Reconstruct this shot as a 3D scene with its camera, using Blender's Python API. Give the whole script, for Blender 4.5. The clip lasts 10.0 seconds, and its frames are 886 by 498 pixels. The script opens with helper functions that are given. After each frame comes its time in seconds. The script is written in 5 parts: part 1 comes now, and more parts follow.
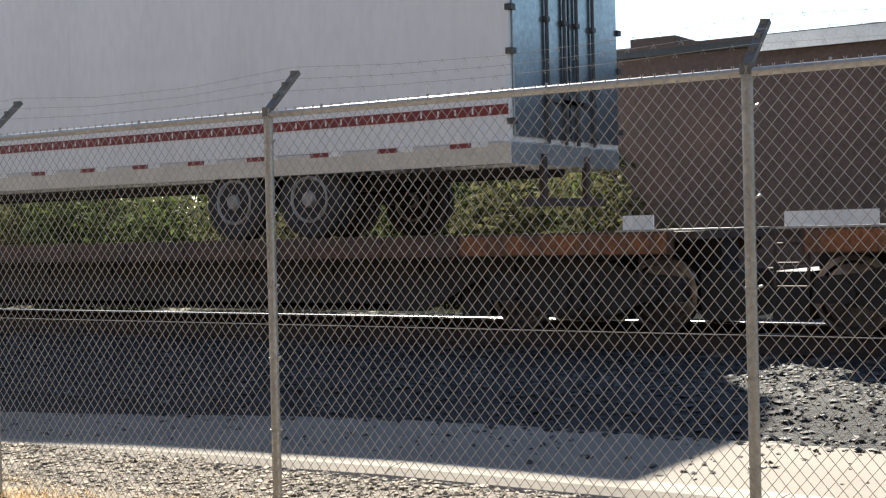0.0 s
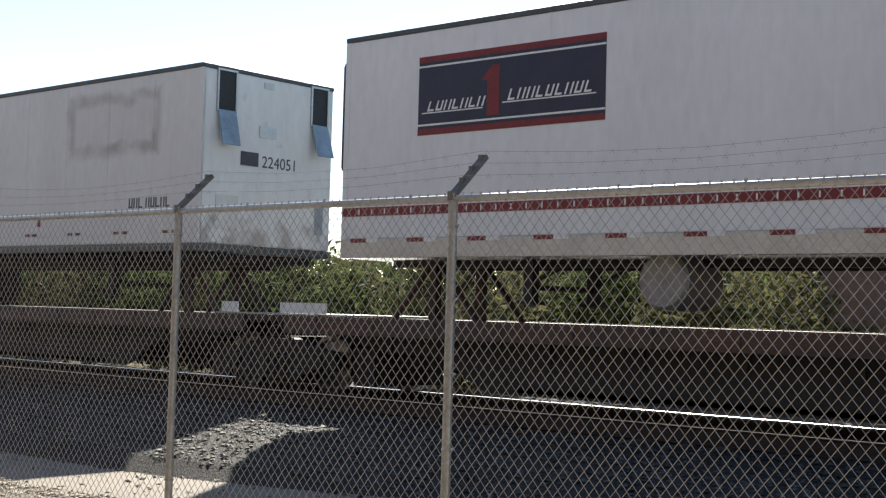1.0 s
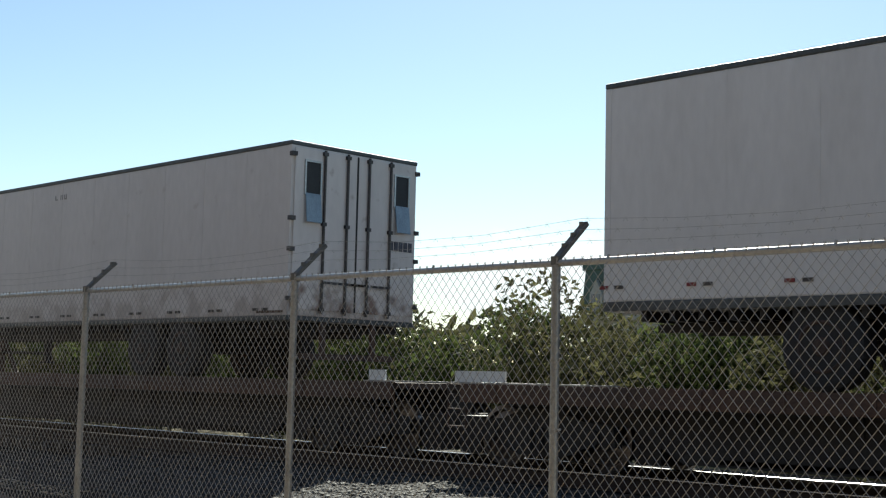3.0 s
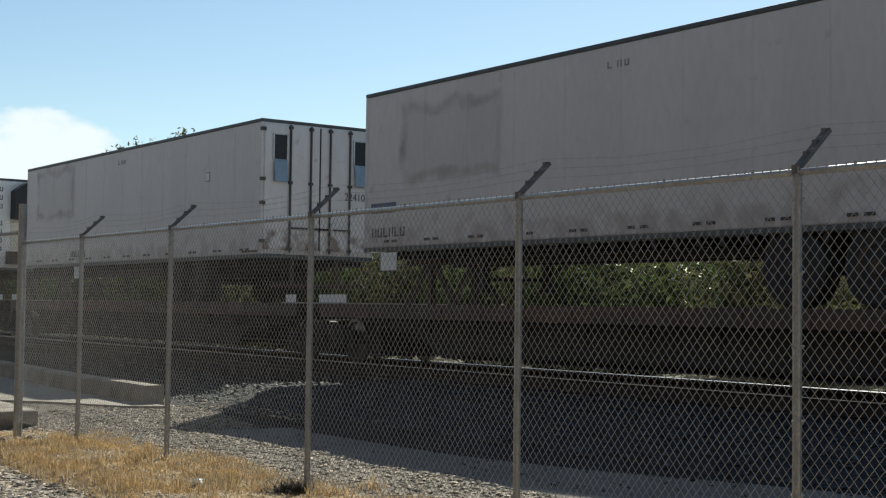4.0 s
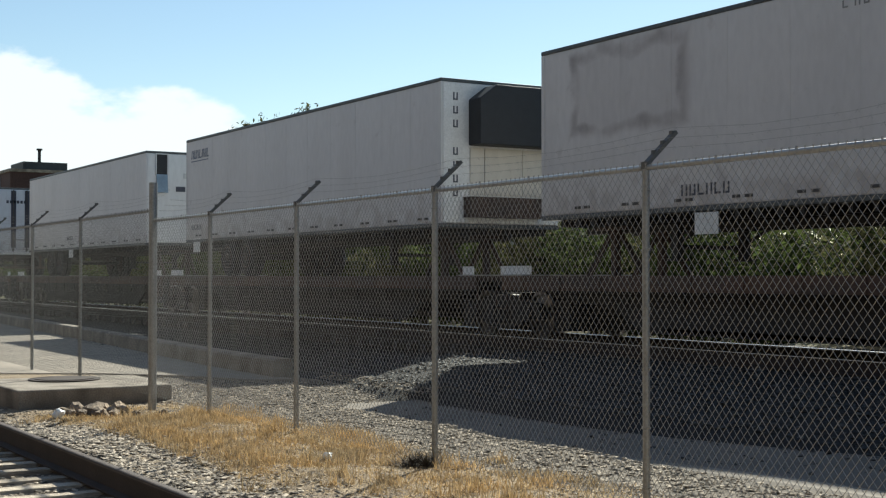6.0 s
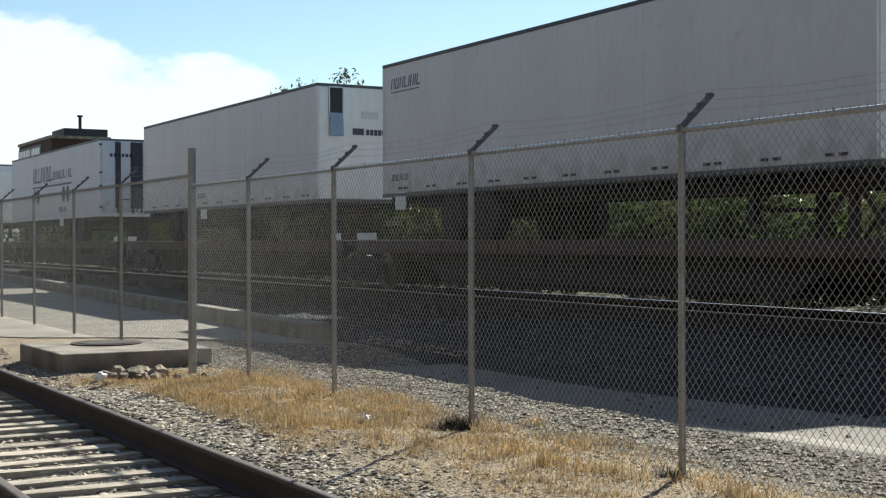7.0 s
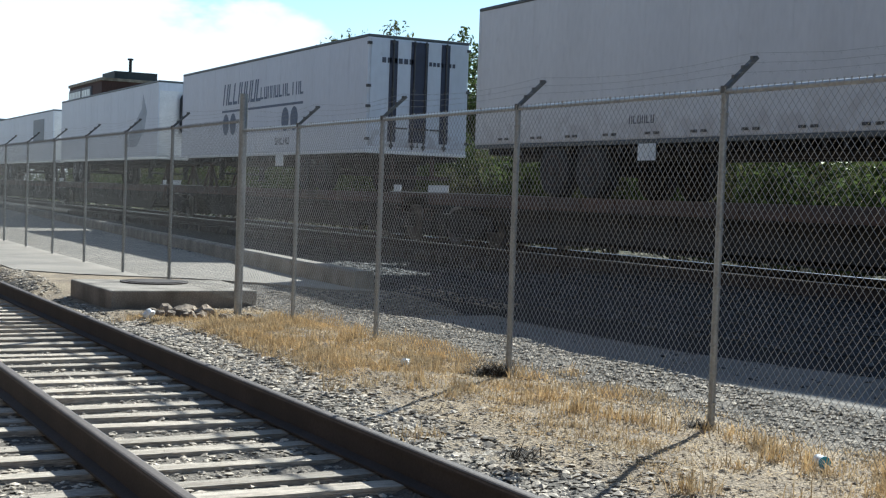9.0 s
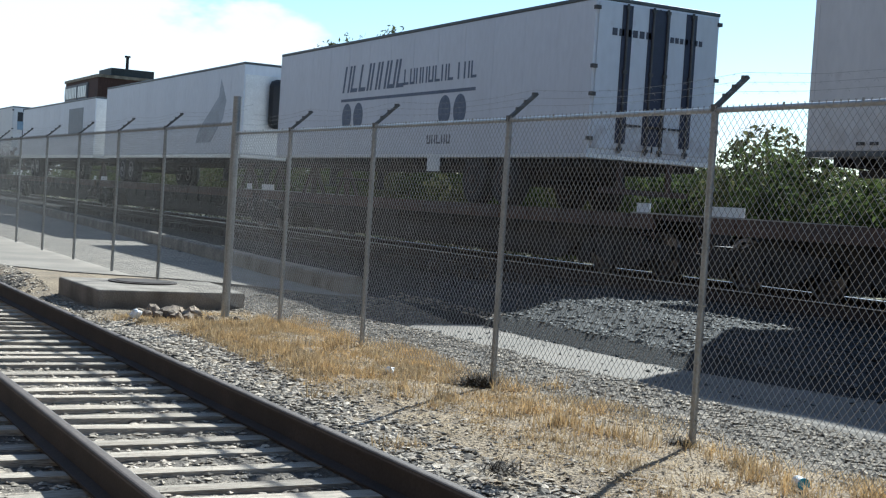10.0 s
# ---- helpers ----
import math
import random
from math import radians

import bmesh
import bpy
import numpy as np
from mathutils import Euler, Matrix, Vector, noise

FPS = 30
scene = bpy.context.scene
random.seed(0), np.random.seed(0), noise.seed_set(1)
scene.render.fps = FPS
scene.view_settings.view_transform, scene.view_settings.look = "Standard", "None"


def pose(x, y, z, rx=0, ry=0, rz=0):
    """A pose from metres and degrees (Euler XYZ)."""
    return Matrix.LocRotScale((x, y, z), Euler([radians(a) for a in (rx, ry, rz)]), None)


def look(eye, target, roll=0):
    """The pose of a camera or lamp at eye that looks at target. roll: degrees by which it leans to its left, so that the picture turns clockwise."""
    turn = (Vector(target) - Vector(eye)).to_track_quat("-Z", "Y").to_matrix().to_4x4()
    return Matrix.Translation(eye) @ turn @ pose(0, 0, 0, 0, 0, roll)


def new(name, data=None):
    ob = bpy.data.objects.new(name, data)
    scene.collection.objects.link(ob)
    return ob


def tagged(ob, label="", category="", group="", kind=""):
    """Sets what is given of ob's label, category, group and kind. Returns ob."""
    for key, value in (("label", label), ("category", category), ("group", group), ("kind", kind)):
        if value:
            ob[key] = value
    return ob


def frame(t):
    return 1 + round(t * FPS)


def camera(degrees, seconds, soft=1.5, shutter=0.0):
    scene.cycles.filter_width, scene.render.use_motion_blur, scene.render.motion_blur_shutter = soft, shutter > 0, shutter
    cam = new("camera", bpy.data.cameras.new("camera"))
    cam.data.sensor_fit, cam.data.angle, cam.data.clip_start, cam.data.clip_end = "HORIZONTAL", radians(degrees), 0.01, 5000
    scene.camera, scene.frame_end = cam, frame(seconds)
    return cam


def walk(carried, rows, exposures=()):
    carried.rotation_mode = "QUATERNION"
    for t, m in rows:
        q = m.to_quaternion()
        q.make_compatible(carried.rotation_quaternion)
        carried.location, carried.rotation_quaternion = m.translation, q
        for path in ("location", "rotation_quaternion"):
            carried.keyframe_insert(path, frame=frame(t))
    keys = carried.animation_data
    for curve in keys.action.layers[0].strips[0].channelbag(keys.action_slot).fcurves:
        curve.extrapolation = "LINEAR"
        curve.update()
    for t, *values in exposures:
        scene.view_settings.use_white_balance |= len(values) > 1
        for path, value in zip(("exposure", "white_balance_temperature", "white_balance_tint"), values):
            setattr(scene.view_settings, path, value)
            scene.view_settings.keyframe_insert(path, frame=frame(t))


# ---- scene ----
cam = camera(36.59, 10.0, soft=1.25)
# seconds, eye, target, roll
PATH = [
    (0, (0.125, 0.107, 1.491), (-5.357, 8.470, 1.368), -1.36),
    (0.5, (0.051, 0.108, 1.474), (-5.680, 8.300, 1.678), -0.38),
    (1, (-0.010, 0.298, 1.545), (-6.578, 7.824, 2.016), 1.59),
    (1.5, (0.371, 0.013, 1.474), (-6.620, 7.115, 2.303), 1.60),
    (2, (0.376, 0.103, 1.510), (-5.900, 7.822, 2.528), 0.25),
    (2.2, (0.354, 0.101, 1.510), (-5.645, 8.029, 2.525), 0.02),
    (3.3, (0.130, -0.080, 1.476), (-7.354, 6.495, 2.336), 1.19),
    (3.5, (0.078, -0.077, 1.476), (-7.596, 6.292, 2.213), 0.66),
    (4, (0.004, -0.035, 1.415), (-8.059, 5.864, 1.849), 0.75),
    (4.5, (-0.162, 0.060, 1.482), (-8.420, 5.698, 1.627), 0.60),
    (5, (-0.161, -0.031, 1.477), (-8.503, 5.481, 1.606), 0.16),
    (5.5, (-0.111, -0.003, 1.448), (-8.595, 5.285, 1.684), 0.21),
    (7, (-0.024, -0.001, 1.429), (-8.747, 4.888, 1.373), -0.13),
    (7.5, (-0.051, -0.078, 1.409), (-8.792, 4.759, 0.964), 0.20),
    (8, (-0.441, 0.081, 1.490), (-9.219, 4.825, 0.825), 0.43),
    (8.5, (-0.418, 0.117, 1.462), (-9.252, 4.797, 1.229), 1.61),
    (9, (0.206, -0.139, 1.387), (-8.657, 4.475, 0.997), 2.05),
    (9.5, (0.139, -0.084, 1.400), (-8.776, 4.425, 0.963), 2.37),
    (10, (0.222, -0.107, 1.418), (-8.618, 4.556, 1.075), 3.66),
]
EXPOSURES = [(0, 1.95, 6600, 8), (0.5, 1.85, 6550, 8), (1, 1.70, 6500, 8), (1.5, 1.55, 6450, 8), (2, 1.50, 6400, 7), (2.2, 1.45, 6400, 6), (3.3, 1.00, 6300, 2), (4.5, 0.85, 6280, 2), (5.5, 0.95, 6300, 2), (7, 1.02, 6080, 2), (8.2, 1.14, 5740, 2), (10, 1.18, 5450, 2)]
walk(cam, [(t, look(e, g, r)) for t, e, g, r in PATH], EXPOSURES)

# ---- world and sun ----
SUN = Vector((-0.80, 1.13, 1.0)).normalized()
world = bpy.data.worlds.new("sky")
scene.world = world
world.use_nodes = True


def sky():
    nt = world.node_tree
    N, L = nt.nodes, nt.links
    N.clear()
    out = N.new("ShaderNodeOutputWorld")
    bg = N.new("ShaderNodeBackground")
    tex = N.new("ShaderNodeTexSky")
    tex.sky_type = "NISHITA"
    tex.sun_disc = False
    tex.sun_elevation = math.asin(SUN.z)
    tex.sun_rotation = math.atan2(SUN.x, SUN.y)
    tex.air_density, tex.dust_density, tex.ozone_density = 1.0, 0.15, 0.7
    bg.inputs["Strength"].default_value = 0.059
    # fair-weather cumulus low on the horizon
    co = N.new("ShaderNodeTexCoord")
    mp = N.new("ShaderNodeMapping")
    mp.inputs["Scale"].default_value = (1.0, 1.0, 2.2)
    mp.inputs["Location"].default_value = (0.35, 0.1, 0.0)
    noi = N.new("ShaderNodeTexNoise")
    noi.inputs["Scale"].default_value = 3.2
    noi.inputs["Detail"].default_value = 8
    noi.inputs["Roughness"].default_value = 0.55
    sep = N.new("ShaderNodeSeparateXYZ")
    west = N.new("ShaderNodeMapRange")
    west.interpolation_type = "SMOOTHSTEP"
    for k, v in (("From Min", 0.86), ("From Max", 0.95), ("To Min", -0.16), ("To Max", 0.22)):
        west.inputs[k].default_value = v
    neg = N.new("ShaderNodeMath")
    neg.operation = "MULTIPLY"
    neg.inputs[1].default_value = -1.0
    high = N.new("ShaderNodeMapRange")
    high.interpolation_type = "SMOOTHSTEP"
    for k, v in (("From Min", 0.12), ("From Max", 0.18), ("To Min", 0.0), ("To Max", -0.34)):
        high.inputs[k].default_value = v
    add1, add2 = N.new("ShaderNodeMath"), N.new("ShaderNodeMath")
    ramp = N.new("ShaderNodeMapRange")
    ramp.interpolation_type = "SMOOTHSTEP"
    for k, v in (("From Min", 0.485), ("From Max", 0.54), ("To Min", 0.0), ("To Max", 0.92)):
        ramp.inputs[k].default_value = v
    mix = N.new("ShaderNodeMix")
    mix.data_type = "RGBA"
    mix.inputs["B"].default_value = (9.0, 9.2, 9.4, 1)
    L.new(co.outputs["Generated"], mp.inputs["Vector"])
    L.new(mp.outputs[0], noi.inputs["Vector"])
    L.new(co.outputs["Generated"], sep.inputs[0])
    L.new(sep.outputs["X"], neg.inputs[0])
    L.new(neg.outputs[0], west.inputs["Value"])
    L.new(sep.outputs["Z"], high.inputs["Value"])
    L.new(noi.outputs[0], add1.inputs[0])
    L.new(west.outputs[0], add1.inputs[1])
    L.new(add1.outputs[0], add2.inputs[0])
    L.new(high.outputs[0], add2.inputs[1])
    L.new(add2.outputs[0], ramp.inputs["Value"])
    L.new(ramp.outputs[0], mix.inputs["Factor"])
    L.new(tex.outputs[0], mix.inputs["A"])
    L.new(mix.outputs["Result"], bg.inputs["Color"])
    L.new(bg.outputs[0], out.inputs["Surface"])


sky()
sun_data = bpy.data.lights.new("sun", "SUN")
sun_data.energy, sun_data.angle, sun_data.color = 5.0, radians(0.75), (1.0, 0.93, 0.82)
sun = new("sun", sun_data)
sun.matrix_world = look(SUN * 60, (0, 0, 0))


# ---- materials ----
def mat(name, color, rough=0.7, metal=0.0, var=0.25, scale=4.0, fine=40.0, bump=0.2, dist=0.004, color2=None, stretch=(1, 1, 1), island=0.0, ob_random=0.0, coat=0.0, trans=0.0):
    """Colour that varies at two scales, with fine relief."""
    m = bpy.data.materials.new(name)
    m.use_nodes = True
    N, L = m.node_tree.nodes, m.node_tree.links
    b = N["Principled BSDF"]
    b.inputs["Roughness"].default_value, b.inputs["Metallic"].default_value = rough, metal
    b.inputs["Coat Weight"].default_value = coat
    if trans:
        b.inputs["Transmission Weight"].default_value = trans
    co = N.new("ShaderNodeTexCoord")
    mp = N.new("ShaderNodeMapping")
    mp.inputs["Scale"].default_value = stretch
    L.new(co.outputs["Object"], mp.inputs["Vector"])
    n1, n2 = N.new("ShaderNodeTexNoise"), N.new("ShaderNodeTexNoise")
    n1.inputs["Scale"].default_value, n1.inputs["Detail"].default_value = scale, 5
    n2.inputs["Scale"].default_value, n2.inputs["Detail"].default_value = fine, 3
    L.new(mp.outputs[0], n1.inputs["Vector"])
    L.new(mp.outputs[0], n2.inputs["Vector"])
    r1 = N.new("ShaderNodeMapRange")
    for k, v in (("From Min", 0.35), ("From Max", 0.65), ("To Min", 0.0), ("To Max", 1.0)):
        r1.inputs[k].default_value = v
    L.new(n1.outputs[0], r1.inputs["Value"])
    c2 = color2 or tuple(c * (1 - var) for c in color)
    mx = N.new("ShaderNodeMix")
    mx.data_type = "RGBA"
    mx.inputs["A"].default_value, mx.inputs["B"].default_value = (*color, 1), (*c2, 1)
    L.new(r1.outputs[0], mx.inputs["Factor"])
    hs = N.new("ShaderNodeHueSaturation")
    L.new(mx.outputs["Result"], hs.inputs["Color"])
    val = N.new("ShaderNodeMapRange")
    for k, v in (("From Min", 0.3), ("From Max", 0.7), ("To Min", 1 - var), ("To Max", 1 + var * 0.6)):
        val.inputs[k].default_value = v
    L.new(n2.outputs[0], val.inputs["Value"])
    src = val.outputs[0]
    for amount, kind in ((island, "island"), (ob_random, "object")):
        if amount:
            info = N.new("ShaderNodeNewGeometry") if kind == "island" else N.new("ShaderNodeObjectInfo")
            rr = N.new("ShaderNodeMapRange")
            rr.inputs["To Min"].default_value, rr.inputs["To Max"].default_value = 1 - amount, 1 + amount
            L.new(info.outputs["Random Per Island" if kind == "island" else "Random"], rr.inputs["Value"])
            mu = N.new("ShaderNodeMath")
            mu.operation = "MULTIPLY"
            L.new(src, mu.inputs[0])
            L.new(rr.outputs[0], mu.inputs[1])
            src = mu.outputs[0]
    L.new(src, hs.inputs["Value"])
    L.new(hs.outputs[0], b.inputs["Base Color"])
    if bump:
        bp = N.new("ShaderNodeBump")
        bp.inputs["Strength"].default_value, bp.inputs["Distance"].default_value = bump, dist
        L.new(n2.outputs[0], bp.inputs["Height"])
        L.new(bp.outputs[0], b.inputs["Normal"])
    return m


def paint(name, color, ghost=None, grime=0.35, rough=0.5, rust=0.0):
    """Weathered trailer paint: streaks that run down, grime towards patches, and the pale or dirty outline of a removed sign (x0, x1, z0, z1)."""
    m = mat(name, color, rough=rough, var=0.055, scale=0.7, fine=9, bump=0.05, dist=0.002, stretch=(1, 1, 0.35))
    N, L = m.node_tree.nodes, m.node_tree.links
    b = N["Principled BSDF"]
    base = b.inputs["Base Color"].links[0].from_socket
    co = N.new("ShaderNodeTexCoord")
    mp = N.new("ShaderNodeMapping")
    mp.inputs["Scale"].default_value = (1.3, 1.3, 0.3)
    L.new(co.outputs["Object"], mp.inputs["Vector"])
    st = N.new("ShaderNodeTexNoise")
    st.inputs["Scale"].default_value, st.inputs["Detail"].default_value = 1.0, 6
    L.new(mp.outputs[0], st.inputs["Vector"])
    rg = N.new("ShaderNodeMapRange")
    for k, v in (("From Min", 0.5), ("From Max", 0.75), ("To Min", 0.0), ("To Max", grime * 0.5)):
        rg.inputs[k].default_value = v
    L.new(st.outputs[0], rg.inputs["Value"])
    mx = N.new("ShaderNodeMix")
    mx.data_type = "RGBA"
    mx.inputs["B"].default_value = (0.30, 0.27, 0.24, 1)
    L.new(rg.outputs[0], mx.inputs["Factor"])
    L.new(base, mx.inputs["A"])
    last = mx.outputs["Result"]
    if ghost:
        gx0, gx1, gz0, gz1 = ghost
        sep = N.new("ShaderNodeSeparateXYZ")
        wob = N.new("ShaderNodeTexNoise")
        wob.inputs["Scale"].default_value = 1.6
        wob.inputs["Detail"].default_value = 4
        L.new(co.outputs["Object"], wob.inputs["Vector"])
        ad = N.new("ShaderNodeVectorMath")
        ad.operation = "MULTIPLY_ADD"
        ad.inputs[1].default_value = (0.42, 0.42, 0.42)
        L.new(wob.outputs["Color"], ad.inputs[0])
        L.new(co.outputs["Object"], ad.inputs[2])
        L.new(ad.outputs[0], sep.inputs[0])

        def mth(op, a, v, c=None):
            n = N.new("ShaderNodeMath")
            n.operation = op
            if isinstance(a, (int, float)):
                n.inputs[0].default_value = a
            else:
                L.new(a, n.inputs[0])
            if isinstance(v, (int, float)):
                n.inputs[1].default_value = v
            else:
                L.new(v, n.inputs[1])
            return n.outputs[0]
        dx = mth("SUBTRACT", mth("ABSOLUTE", mth("SUBTRACT", sep.outputs["X"], (gx0 + gx1) / 2 + 0.21), 0), (gx1 - gx0) / 2)
        dz = mth("SUBTRACT", mth("ABSOLUTE", mth("SUBTRACT", sep.outputs["Z"], (gz0 + gz1) / 2 + 0.21), 0), (gz1 - gz0) / 2)
        d = mth("ABSOLUTE", mth("MAXIMUM", dx, dz), 0)
        band = N.new("ShaderNodeMapRange")
        band.interpolation_type = "SMOOTHSTEP"
        for k, v in (("From Min", 0.01), ("From Max", 0.2), ("To Min", 0.85), ("To Max", 0.0)):
            band.inputs[k].default_value = v
        L.new(d, band.inputs["Value"])
        fac = mth("MULTIPLY", band.outputs[0], mth("ADD", mth("MULTIPLY", wob.outputs[0], 2.4), -0.6))
        inner = N.new("ShaderNodeMapRange")
        inner.interpolation_type = "SMOOTHSTEP"
        for k, v in (("From Min", -0.15), ("From Max", 0.1), ("To Min", 0.16), ("To Max", 0.0)):
            inner.inputs[k].default_value = v
        L.new(mth("MAXIMUM", dx, dz), inner.inputs["Value"])
        fac = mth("MAXIMUM", fac, inner.outputs[0])
        m2 = N.new("ShaderNodeMix")
        m2.data_type = "RGBA"
        m2.inputs["B"].default_value = (0.29, 0.25, 0.24, 1)
        L.new(fac, m2.inputs["Factor"])
        L.new(last, m2.inputs["A"])
        last = m2.outputs["Result"]
    if rust:
        # rust stains that bleed from the lower seams
        sz = N.new("ShaderNodeSeparateXYZ")
        L.new(co.outputs["Object"], sz.inputs[0])
        low = N.new("ShaderNodeMapRange")
        low.interpolation_type = "SMOOTHSTEP"
        for k, v in (("From Min", 2.5), ("From Max", 3.3), ("To Min", 0.15), ("To Max", -0.12)):
            low.inputs[k].default_value = v
        L.new(sz.outputs["Z"], low.inputs["Value"])
        rn = N.new("ShaderNodeTexNoise")
        rn.inputs["Scale"].default_value, rn.inputs["Detail"].default_value = 3.2, 8
        L.new(co.outputs["Object"], rn.inputs["Vector"])
        sm = N.new("ShaderNodeMath")
        L.new(low.outputs[0], sm.inputs[0])
        L.new(rn.outputs[0], sm.inputs[1])
        th = N.new("ShaderNodeMapRange")
        for k, v in (("From Min", 0.515), ("From Max", 0.70), ("To Min", 0.0), ("To Max", rust)):
            th.inputs[k].default_value = v
        L.new(sm.outputs[0], th.inputs["Value"])
        m3 = N.new("ShaderNodeMix")
        m3.data_type = "RGBA"
        m3.inputs["B"].default_value = (0.15, 0.085, 0.06, 1)
        L.new(th.outputs[0], m3.inputs["Factor"])
        L.new(last, m3.inputs["A"])
        last = m3.outputs["Result"]
    L.new(last, b.inputs["Base Color"])
    return m


